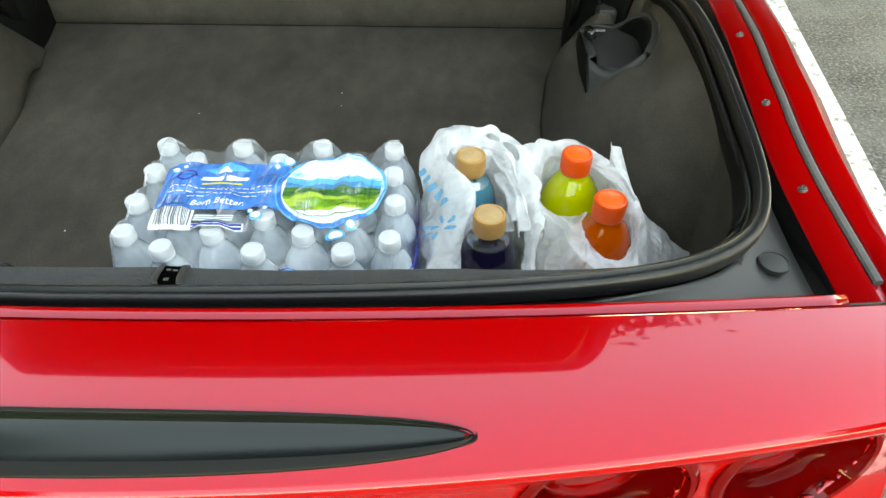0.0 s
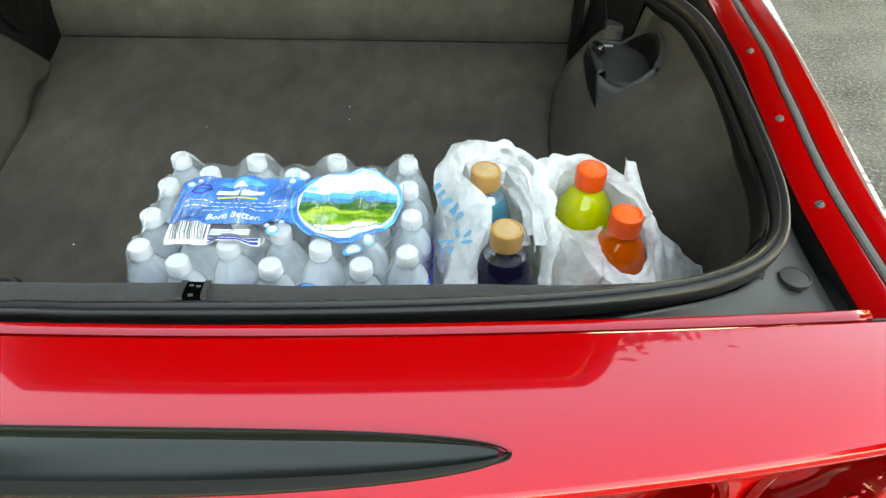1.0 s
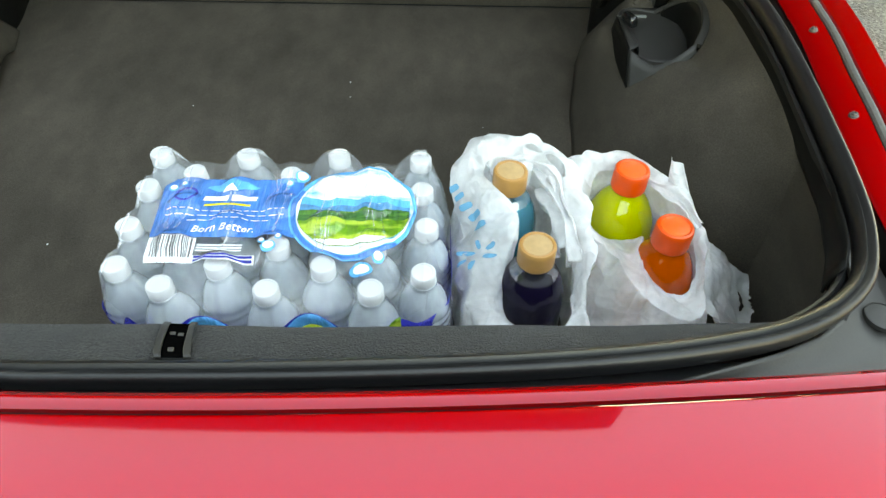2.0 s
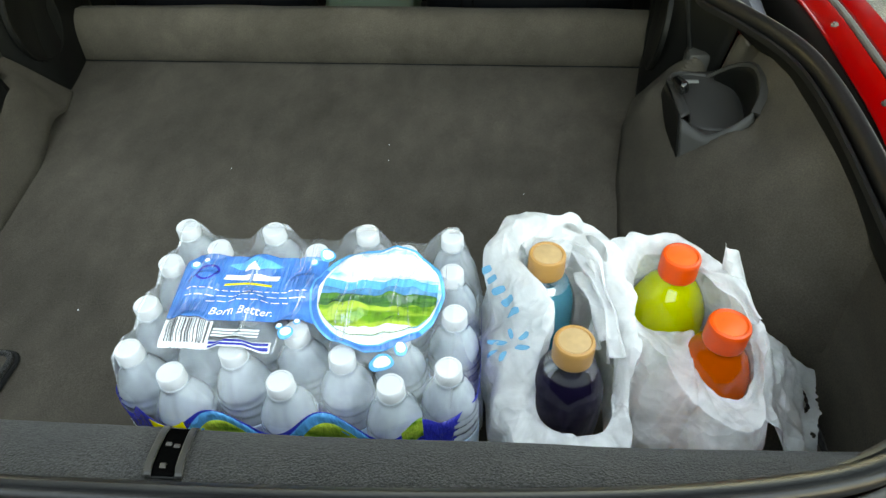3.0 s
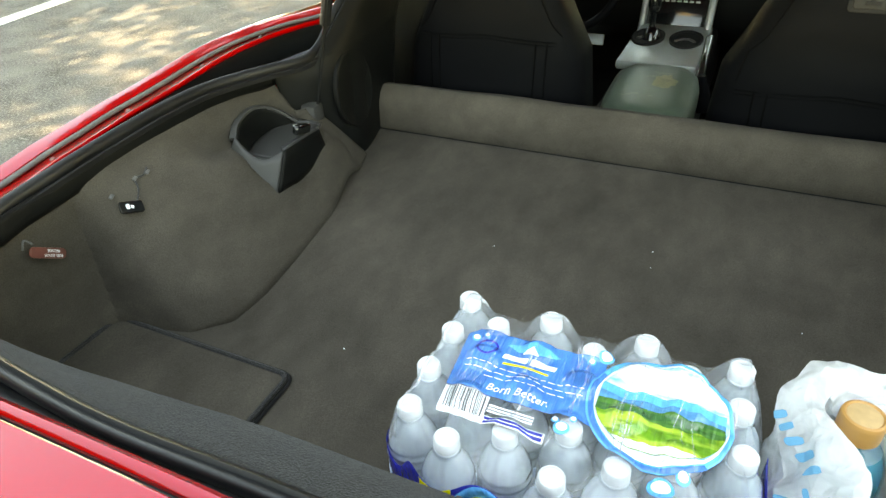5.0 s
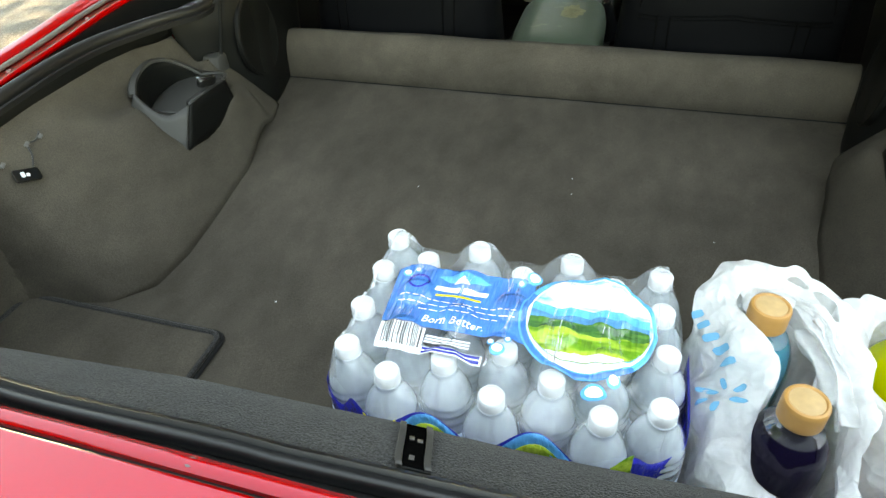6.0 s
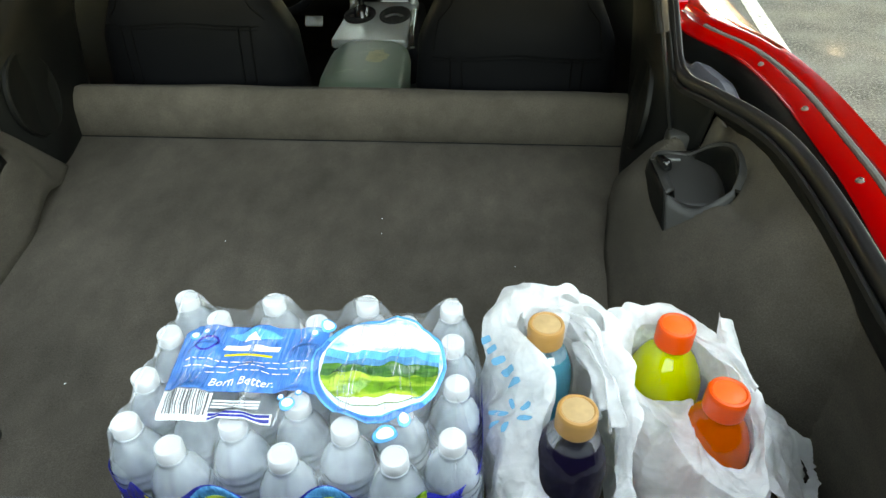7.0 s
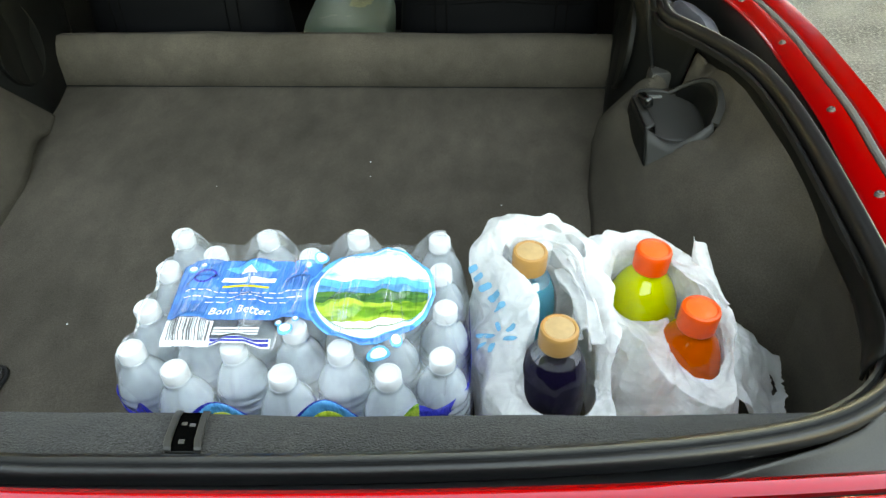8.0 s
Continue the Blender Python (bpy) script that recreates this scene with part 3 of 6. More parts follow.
def build_fender(s):
    rz = lambda y: RAIL_Z(y) + (0.014 * ease((y - 0.25) / 0.35) if s < 0 else 0)
    rail = spline([(x, y, 0) for x, y in RAIL], 6)
    ys = [p.y for p in rail]
    front = [Vector((0.72, 1.02 + 0.045 * k, 0)) for k in range(1, 9)]
    line = [(p.x, p.y) for p in rail] + [(p.x, p.y) for p in front]
    n = len(line)
    def at(u, v):
        i = round(u * (n - 1))
        xi, y = line[i]
        # follow the outward side of the rail where it turns in
        z = rz(y)
        xo = HALF(y)
        w = xo - xi
        crest = along(y, (-0.3, 0.0, 0.4, 1.2), (0.012, 0.018, 0.022, 0.03))
        k = round(v * 15)
        inner, outer = (-0.006, 0.002) if s > 0 else (0.002, -0.003)
        sec = ((0.003, inner - 0.014), (0.0, inner - 0.004), (0.003, inner), (0.031, outer), (0.034, -0.004), (0.044, -0.004), (0.047, 0.004), (0.059, 0.010))
        if k < 8:
            dx, dz = sec[k]
            return Vector((s * (xi + min(dx, w * 0.7)), y, z + dz))
        x0 = min(0.059, w * 0.7)
        t = (k - 7) / 8
        shape = ((0.25, 0.1), (0.5, -0.35), (0.72, -0.9), (0.88, -1.5), (0.97, -2.5), (1.0, -4.5), (1.02, -11), (0.98, -24))[k - 8]
        return Vector((s * (xi + x0 + (w - x0) * shape[0]), y, z + 0.010 + crest * shape[1]))
    f = part("rear_fender", sheet(at, n - 1, 15), red_paint, car, "glossy red rear fender with a drain rail", thick=0.003)
    # rubber strip in the rail's groove
    path = [Vector((s * (x + 0.039), y, rz(y) + 0.001)) for x, y in line[2 : len(rail) - 14]]
    part("rail_seal", sweep(path, ring(0.0050, 8, 0.9)), grey_rubber, f, "weathered grey rubber strip")
    for y in (-0.09, 0.067, 0.243, 0.453, 0.64):
        bolt((s * (along(y, ys, [p.x for p in rail]) + 0.017), y, rz(y) - 0.0015), f, 0.0065)
    # black drain channel beside the seal
    def drain(u, v):
        y = -0.275 + 1.20 * u
        xi = along(y, ys, [p.x for p in rail])
        seal_x = along(y, [p[1] for p in SEAL[6:17]], [p[0] for p in SEAL[6:17]]) if y > -0.12 else 0.70 - 0.5 * max(0, -0.12 - y)
        if y > 0.48:
            seal_x = max(seal_x, xi - 0.045)
        k = round(v * 5)
        deep = along(y, (-0.28, -0.2, -0.1, 0.0, 0.5, 0.8), (0.02, 0.03, 0.06, 0.09, 0.09, 0.06))
        x = (xi + 0.004, xi + 0.002, xi - 0.006, seal_x + 0.018, seal_x + 0.008, seal_x - 0.004)[k]
        z = (-0.008, -deep * 0.8, -deep, -deep, -0.035, -0.02)[k]
        if y > 0.5 and k > 3:
            z = -deep + 0.02 * (1 - ease((y - 0.5) / 0.06))
        return Vector((s * x, y, rz(y) + z))
    part("drain_channel", sheet(drain, 60, 5), black_trim, f, "black plastic drain channel", thick=0.002)
    def fore(u, v):
        y = 0.55 + 0.45 * u
        x0 = along(y, (0.55, 0.60, 0.66, 0.75, 1.0), (0.742, 0.722, 0.694, 0.684, 0.68))
        x1 = along(y, ys, [q.x for q in rail]) - 0.022
        wedge = 0.034 * max(0, min(1, (y - 0.585) / 0.05)) * max(0, min(1, (0.76 - y) / 0.03)) * max(0, min(1, (v - 0.25) / 0.3)) * (1 - 0.55 * v)
        return Vector((s * (x0 + (x1 - x0) * v), y, 0.944 - 0.026 * ease(3 * v) + wedge + 0.03 * ease((y - 0.90) / 0.05)))
    part("plastic_liner", sheet(fore, 30, 16), sky_lilac_trim, f, "pale grey plastic liner in the drain channel", thick=0.002, sharp=20)
    # corner tray with its round plug
    def tray(u, v):
        x = 0.50 + 0.248 * u
        y0 = GAP(x if s > 0 else -x) + 0.021
        y1 = along(x, (0.50, 0.60, 0.64, 0.678, 0.708, 0.722, 0.75), (-0.284, -0.243, -0.222, -0.19, -0.135, -0.07, -0.03))
        return Vector((s * x, y0 + (y1 - y0) * v, 0.930 - 0.022 * (x - 0.60) / 0.148 + 0.010 * v - 0.004 * math.sin(math.pi * v)))
    t = part("corner_tray", sheet(tray, 16, 8), grey_trim, f, "dusty grey plastic corner tray", thick=0.003)
    part("plug", lathe([(0.0160, -0.004), (0.0160, 0.0006), (0.0148, 0.0010), (0.0143, -0.0004), (0.0125, 0.0), (0, 0.0006)], 28, (s * 0.714, -0.190, 0.9215)), grey_trim, t, "round plastic plug")


def build_seal():
    half = spline(SEAL, 6)
    # the left run lies straighter than the right one
    loop = [Vector((-p.x, p.y - (0.014 * ease(p.x / 0.30) * (1 - ease((p.x - 0.46) / 0.2)) if p.y < 0 else 0), p.z)) for p in half[::-1]][:-1] + half
    body = [(-0.009, -0.016), (-0.011, -0.005), (-0.009, 0.003), (-0.005, 0.005), (-0.002, 0.001), (0.000, 0.002), (0.003, 0.0045), (0.006, 0.004), (0.008, -0.001), (0.007, -0.010), (0.005, -0.018), (-0.005, -0.020)]
    seal = part("weatherstrip", sweep(loop, body), seal_rubber, car, "black rubber weatherstrip round the hatch opening", sharp=60)
    lip = [p + Vector((0, 0, -0.013)) + 0.015 * Vector((-p.x, 0.25 - p.y, 0)).normalized() for p in loop]
    part("inner_lip", sweep(lip, [(-0.003, -0.008), (-0.004, 0.001), (-0.001, 0.003), (0.002, 0.001), (0.003, -0.006)]), seal_rubber, seal)


# ---- cargo bay ----
CREASE_X = lambda y: along(y, (-0.22, 0.0, 0.04, 0.07, 0.12, 0.2, 0.3, 0.45, 0.6, 0.69, 0.75, 0.9), (0.76, 0.76, 0.74, 0.60, 0.545, 0.535, 0.54, 0.55, 0.575, 0.60, 0.63, 0.66))
INNER_TOP = lambda y: along(y, (-0.22, -0.18, -0.12, -0.05, 0.06, 0.18, 0.29, 0.38, 0.46, 0.54, 0.60, 0.66, 0.72), (0.60, 0.672, 0.704, 0.724, 0.737, 0.747, 0.751, 0.753, 0.745, 0.726, 0.716, 0.712, 0.71))


def build_cargo():
    def floor_at(u, v):
        x = -0.80 + 1.6 * u
        y = -0.23 + 1.08 * v
        return Vector((x, y, floor_z(y) + 0.0015 * noise.noise((x * 6, y * 6, 0))))
    fl = part("cargo_floor", sheet(floor_at, 60, 50), carpet, car, "dark grey carpeted cargo floor with worn patches", thick=0.012)
    def step(u, v):
        x = -0.675 + 1.35 * u
        k = round(v * 8)
        y, z = ((0.850, 0.690), (0.840, 0.704), (0.837, 0.730), (0.838, 0.757), (0.845, 0.780), (0.859, 0.799), (0.880, 0.809), (0.915, 0.800), (0.975, 0.70))[k]
        return Vector((x, y + 0.003 * noise.noise((x * 4, 0, 3)), z + 0.004 * noise.noise((x * 5, k * 0.4, 1)) - 0.004 * (abs(x) / 0.675) ** 6))
    part("bulkhead_step", sheet(step, 70, 8), carpet, car, "rolled dark grey carpet step behind the seats", thick=0.01)
    # dark rod stands in for the shade along the step's foot
    part("step_crease_shade", sweep([Vector((-0.66 + 1.32 * k / 20, 0.8385, floor_z(0.84) + 0.001)) for k in range(21)], ring(0.0014, 6)), matte_black, car, "dark line painting the shade in the crease under the carpet step")
    for s in (-1, 1):
        def wall(u, v):
            y = -0.215 + (along(v, (0, 0.35, 0.7, 1), (0.915, 0.855, 0.79, 0.772))) * u
            x0, z0 = CREASE_X(y), floor_z(y) - 0.004
            x1, z1 = INNER_TOP(y), along(y, (-0.2, 0.3, 0.62, 0.71), (0.93, 0.935, 0.925, 0.90))
            b = ease((y - 0.02) / 0.12) * (1 - 0.6 * ease((y - 0.5) / 0.2))
            x = x0 + (x1 - x0) * (v + 0.10 * b * math.sin(math.pi * v) * (1 - 2 * v) - 0.02 * b * math.sin(math.pi * v))
            z = z0 + (z1 - z0) * (v ** (1 - 0.25 * b) * (1 - 0.06 * b) + 0.06 * b * v)
            along_house = ease((y - 0.2) / 0.15) * (1 - ease((y - 0.58) / 0.05))
            z += along_house * (0.016 * math.exp(-((x - 0.60) / 0.03) ** 2) - 0.032 * math.exp(-((x - 0.70) / 0.028) ** 2))
            z += 0.040 * math.exp(-((x - 0.590) / 0.03) ** 2 - ((y - 0.54) / 0.06) ** 2)
            inside = 1 - ((abs(x - 0.665 - 0.009 * s) / 0.062) ** 3 + (abs(y - 0.463) / 0.113) ** 3) ** (1 / 3)
            z -= 0.07 * ease(inside / 0.13)
            wob = 0.003 * noise.noise((x * 9, y * 9, s))
            return Vector((s * (x + wob), y, z + wob))
        part("side_carpet", sheet(wall, 140, 48), carpet, car, "moulded dark grey carpet over the wheelhouse", thick=0.008)
        def trim_band(u, v):
            y = -0.16 + 0.715 * u
            seal_x = along(y, [p[1] for p in SEAL[5:16]], [p[0] for p in SEAL[5:16]])
            x = INNER_TOP(y) + (max(seal_x - 0.014, INNER_TOP(y) - 0.010) - INNER_TOP(y)) * v - 0.009 * (1 - v)
            return Vector((s * (x - 0.003 * math.sin(math.pi * v)), y, 0.916 + (0.952 - 0.916) * v))
        part("seal_trim", sheet(trim_band, 50, 4), black_trim, car, "black plastic trim band under the seal", thick=0.003)
    # rear sill with plush carpet
    def sill(u, v):
        x = -0.675 + 1.35 * u
        outer = along(abs(x), [q[0] for q in SEAL[:7]], [q[1] for q in SEAL[:7]]) + 0.288
        w = ease((v - 0.5) / 0.5)
        slack = ease((-x - 0.05) / 0.5)  # the carpet hangs slack towards its left end
        bend = (1 - w) * (0.045 * x * x - 0.034 * slack) + w * max(outer, 0.0) - 0.014 * w * ease(-x / 0.30) * (1 - ease((-x - 0.46) / 0.2))
        ctrl = [(-0.196, 0.64), (-0.197, 0.74), (-0.198, 0.82), (-0.199, 0.866), (-0.205, 0.891), (-0.216, 0.909), (-0.229, 0.921), (-0.247, 0.932), (-0.268, 0.941), (-0.282, 0.945), (-0.29, 0.94)]
        y = along(v, [i / 10 for i in range(11)], [c[0] for c in ctrl])
        z = along(v, [i / 10 for i in range(11)], [c[1] for c in ctrl])
        n = 0.0010 * noise.noise((x * 45, y * 45, z * 45)) + 0.004 * noise.noise((x * 7, y * 9, 2))
        y += 0.004 * x * noise.noise((x * 3, 5, 5))
        return Vector((x, y + bend, z + n))
    s = part("rear_sill", sheet(sill, 150, 26), carpet_plush, car, "plush grey carpeted sill at the hatch opening", thick=0.008)
    # loose fibres standing out of the sill's pile
    r = random.Random(21)
    verts, faces = [], []
    for _ in range(15000):
        u, v = r.random(), r.uniform(0.30, 0.93)
        q = sill(u, v)
        if abs(q.x - 0.08) < 0.022:
            continue
        lift = Vector((r.gauss(0, 0.5), 0.5 + r.gauss(0, 0.5), 1)).normalized() * r.uniform(0.0014, 0.0034)
        w = Vector((r.gauss(0, 1), r.gauss(0, 1), 0)).normalized() * 0.0005
        i = len(verts)
        verts += [q - w, q + w, q + lift]
        faces.append((i, i + 1, i + 2))
    me = bpy.data.meshes.new("carpet_fibres")
    me.from_pydata([tuple(q) for q in verts], [], faces)
    me.materials.append(carpet_plush)
    fibres = new("carpet_fibres", me)
    fibres.parent = s
    fibres.matrix_parent_inverse = s.matrix_world.inverted()
    tagged(fibres, "short grey fibres of the plush pile", kind="stuff")
    # striker pocket on the sill's slope; a near-black sheet paints its recess's shade
    def pocket(name, x0, x1, v0, v1, lift, material, parent, label):
        def at(u, v):
            w = v0 + (v1 - v0) * v
            x = 0.080 + 0.019 * (w - 0.5) / 0.35 + x0 + (x1 - x0) * u
            return sill((x + 0.675) / 1.35, w) + Vector((0, 0.35 * lift, 0.94 * lift))
        return part(name, sheet(at, 6, 14), material, parent, label, thick=0.002)
    latch = pocket("striker_pocket", -0.0135, 0.0135, 0.47, 0.86, 0.0098, black_trim, s, "black plastic frame of the hatch striker")
    pocket("opening", -0.0100, 0.0100, 0.50, 0.85, 0.0106, surface("recess_shade_black", (0.0015, 0.0015, 0.0015), rough=0.9, vary=0.2, bump=0.0, spec=0.0), latch, "near-black sheet painted as the shade in the recess")
    for dx, side_mat in ((-0.0118, grey_trim), (0.0118, grey_trim)):
        pocket("side_frame", dx - 0.0028, dx + 0.0028, 0.47, 0.86, 0.0125, side_mat, latch, "worn side of the frame")
    # glints on the latch, put in as small steel spots
    for dx, w in ((-0.003, 0.66), (0.004, 0.67), (-0.001, 0.78)):
        pocket("glint", dx - 0.0022, dx + 0.0022, w, w + 0.02, 0.0116, steel, latch, "bright glint on the latch, set in as a steel spot")
    # floor lids
    for sd in (-1, 1):
        x0, x1, y0, y1 = 0.358, 0.745, -0.178, 0.040
        lid = part("floor_lid", solid([(sd * (0.5 * (x0 + x1)) + px, 0.5 * (y0 + y1) + py) for px, py in rounded(x1 - x0, y1 - y0, 0.018)], 0.638, 0.6525, bevel=0.003), carpet, car, "carpeted compartment lid with piped edge")
        edge = [Vector((sd * (0.5 * (x0 + x1)) + px, 0.5 * (y0 + y1) + py, 0.6535)) for px, py in rounded(x1 - x0, y1 - y0, 0.018)]
        part("piping", sweep(edge, ring(0.0044, 8), closed=True), carpet_plush, lid, "grey rolled edge")
        part("seam", sweep([p + Vector((0, 0, -0.004)) for p in [Vector((sd * (0.5 * (x0 + x1)) + px, 0.5 * (y0 + y1) + py, 0.6515)) for px, py in rounded(x1 - x0 + 0.012, y1 - y0 + 0.012, 0.022)]], ring(0.004, 6), closed=True), matte_black, lid)


def build_pocket(s):
    """Moulded tie-down tray let into the wheelhouse carpet: ledge, skirt, floor and a raised hoop."""
    def V(x, y, z):
        return Vector((s * x + 0.009, y - 0.005, z))
    def strip_between(low, high, n, rows=4, bow=None):
        a, b = spline(low, n), spline(high, n)
        def fn(u, v):
            i = round(u * (len(a) - 1))
            return V(*(a[i].lerp(b[i], v)))
        return sheet(fn, len(a) - 1, rows)
    # ledge along the inner side and the lip across the front, one band round the floor
    ledge_out = [(0.601, 0.524, 0.843), (0.600, 0.470, 0.847), (0.600, 0.405, 0.849)]
    ledge_in = [(0.616, 0.526, 0.842), (0.616, 0.475, 0.846), (0.617, 0.420, 0.848)]
    ledge = part("tie_down_tray", strip_between(ledge_out, ledge_in, 6, 2), grey_trim, car, "moulded grey plastic tie-down tray with a raised hoop", thick=0.003)
    part("inner_wall", strip_between([(0.600, 0.545, 0.775), (0.600, 0.46, 0.765), (0.603, 0.362, 0.765)], [(0.6005, 0.526, 0.843), (0.5995, 0.470, 0.847), (0.5995, 0.404, 0.849)], 6, 4), black_trim, ledge, "dark inner wall", thick=0.003)
    lip_low = [(0.603, 0.361, 0.765), (0.640, 0.352, 0.795), (0.675, 0.352, 0.825), (0.700, 0.364, 0.845)]
    lip_high = [(0.5995, 0.404, 0.849), (0.630, 0.374, 0.838), (0.662, 0.369, 0.857), (0.690, 0.376, 0.877)]
    part("skirt", strip_between(lip_low, lip_high, 8, 4), grey_trim, ledge, thick=0.003)
    part("lip_wall", strip_between(lip_high, [(0.617, 0.422, 0.8285), (0.640, 0.404, 0.8285), (0.672, 0.400, 0.8285), (0.692, 0.406, 0.8285)], 8, 3), grey_trim, ledge, thick=0.002)
    part("ledge_wall", strip_between(ledge_in, [(0.622, 0.528, 0.822), (0.622, 0.475, 0.822), (0.622, 0.420, 0.822)], 6, 2), black_trim, ledge, thick=0.002)
    part("tray_floor", strip_between([(0.612, 0.398, 0.829), (0.612, 0.49, 0.835), (0.618, 0.565, 0.838)], [(0.705, 0.398, 0.829), (0.713, 0.49, 0.836), (0.700, 0.568, 0.840)], 8, 6), grey_trim, ledge, "dusty tray floor", thick=0.002)
    # the hoop and the wall under it
    arch = [(0.690, 0.376, 0.876), (0.704, 0.402, 0.889), (0.712, 0.435, 0.897), (0.714, 0.468, 0.899), (0.708, 0.498, 0.891), (0.697, 0.522, 0.875), (0.682, 0.540, 0.855), (0.670, 0.550, 0.840)]
    line = [V(p.x, p.y, p.z) for p in spline(arch, 6)]
    sec = [(-0.003, -0.004), (-0.002, 0.001), (0.003, 0.002), (0.010, 0.001), (0.013, -0.003), (0.012, -0.010)]
    part("hoop", sweep(line, [(k * s, z) for k, z in sec]), grey_trim, ledge, "raised grey hoop")
    part("hoop_wall", strip_between([(0.690, 0.40, 0.820), (0.700, 0.42, 0.820), (0.708, 0.445, 0.820), (0.711, 0.475, 0.820), (0.708, 0.51, 0.820), (0.698, 0.526, 0.820), (0.682, 0.544, 0.820)], arch[:7], 6, 4), black_trim, ledge, thick=0.002)
    part("back_rim", sweep([V(p.x, p.y, p.z) for p in spline([(0.671, 0.552, 0.838), (0.64, 0.560, 0.839), (0.615, 0.552, 0.840), (0.603, 0.526, 0.843)], 6)], ring(0.0035, 8)), grey_trim, ledge)
    def crescent(u, v):
        q = line[round(u * 22) + 3]
        w = 0.012 + 0.020 * v * math.sin(math.pi * u) ** 0.7
        return Vector((q.x + s * w, q.y - 0.004, q.z - 0.012 + 0.006 * v))
    part("black_crescent", sheet(crescent, 22, 3), black_trim, ledge, "black crescent sheet beside the hoop", thick=0.002)
    m = Matrix.Translation((s * 0.612 + 0.009, 0.482, 0.858)) @ Euler((radians(-14), radians(-10 * s), radians(6 * s))).to_matrix().to_4x4()
    hook = part("hook", box((0.016, 0.046, 0.020), (0, 0, 0), 0.006, None, 3), gloss_black, ledge, "black tie-down hook")
    hook.matrix_world = m
    part("clip", box((0.024, 0.006, 0.004), (s * 0.630 + 0.009, 0.493, 0.858), 0.001), silver, ledge, "bright metal clip")


def build_pillar(s):
    """Black quarter trim with the round loudspeaker grille."""
    levels = [(0.69, [(0.675, 0.97), (0.648, 0.86), (0.614, 0.692), (0.70, 0.63)]),
              (0.74, [(0.665, 0.97), (0.642, 0.86), (0.614, 0.690), (0.698, 0.572)]),
              (0.82, [(0.658, 0.97), (0.638, 0.85), (0.622, 0.676), (0.701, 0.568)]),
              (0.92, [(0.65, 0.98), (0.636, 0.85), (0.634, 0.660), (0.713, 0.557)]),
              (0.948, [(0.648, 0.99), (0.636, 0.86), (0.638, 0.672), (0.716, 0.553)]),
              (0.955, [(0.648, 0.99), (0.636, 0.87), (0.634, 0.70), (0.654, 0.635)]),
              (1.00, [(0.645, 1.02), (0.634, 0.92), (0.636, 0.78), (0.656, 0.712)]),
              (1.10, [(0.632, 1.06), (0.626, 0.98), (0.630, 0.91), (0.648, 0.862)]),
              (1.20, [(0.605, 1.10), (0.598, 1.08), (0.602, 1.05), (0.612, 1.03)])]
    dense = [spline([(x, y, z) for x, y in row], 8) for z, row in levels]
    def at(u, v):
        k = v * (len(levels) - 1)
        i = min(int(k), len(levels) - 2)
        f = k - i
        a, b = dense[i], dense[i + 1]
        j = round(u * (len(a) - 1))
        p = a[j].lerp(b[j], f)
        return Vector((s * p.x, p.y, p.z))
    pan = part("quarter_trim", sheet(at, 24, 36), black_trim, car, "black plastic quarter trim", thick=0.004)
    # loudspeaker grille: an oval disc standing a little proud
    c, nrm = Vector((s * 0.6222, 0.722, 0.856)), Vector((-s * 0.99, 0.07, 0.075)).normalized()
    rot = nrm.to_track_quat("Z", "Y").to_matrix().to_4x4()
    g = lathe([(0.086, -0.006), (0.086, 0.002), (0.082, 0.004), (0.078, 0.002), (0.0, 0.003)], 40)
    bmesh.ops.scale(g, vec=(0.98, 1.05, 1), verts=g.verts)
    bmesh.ops.transform(g, matrix=Matrix.Translation(c) @ rot, verts=g.verts)
    part("speaker_grille", g, black_trim, pan, "oval black loudspeaker grille")


def build_strut(s):
    base, top = Vector((s * 0.655 + 0.007, 0.602, 0.845)), Vector((s * 0.445 + 0.007, 0.642, 1.645))
    mid = base.lerp(top, 0.24)
    root = part("gas_strut", sweep([base, base.lerp(top, 0.25)], ring(0.0042, 10)), gloss_black, car, "black gas strut holding the hatch")
    part("cylinder", sweep([mid, mid.lerp(top, 0.01), top], ring(0.0115, 14)), gloss_black, root)
    part("boot", box((0.042, 0.040, 0.060), base + Vector((s * 0.010, -0.006, -0.012)), 0.010), grey_trim, root, "grey plastic strut socket cover")


def build_hatch():
    """The open hatch: a red frame round tinted glass, hinged at the roof."""
    ang = 46
    hinge = Vector((0, 1.05, 1.24))
    d = Vector((0, -math.cos(radians(ang)), math.sin(radians(ang))))
    nrm = Vector((0, math.sin(radians(ang)), math.cos(radians(ang))))
    def place(x, t, h):
        bow = -0.07 * math.sin(math.pi * min(t / 1.37, 1)) + 0.05 * (x / 0.75) ** 2 * 0.6
        return hinge + Vector((x, 0, 0)) + d * t - nrm * (bow + h) * -1
    def half(t):
        return along(t, (0, 0.4, 0.9, 1.25, 1.37), (0.66, 0.79, 0.89, 0.90, 0.88))
    def panel(u, v):
        t = 1.37 * v
        return place(half(t) * (2 * u - 1), t, 0.0)
    lid = part("hatch_glass", sheet(panel, 24, 24), dark_glass, car, "dark tinted glass of the open rear hatch", thick=0.006)
    edge = [place(half(1.37 * k / 24), 1.37 * k / 24, 0) for k in range(25)] + [place(half(1.37) * (1 - 2 * k / 24), 1.37, 0) for k in range(1, 25)]
    edge += [place(-half(1.37 * (24 - k) / 24), 1.37 * (24 - k) / 24, 0) for k in range(1, 25)]
    part("hatch_frame", sweep(edge, [(-0.03, -0.012), (0.03, -0.012), (0.03, 0.016), (-0.03, 0.016)]), red_paint, car, "red painted frame of the open hatch")


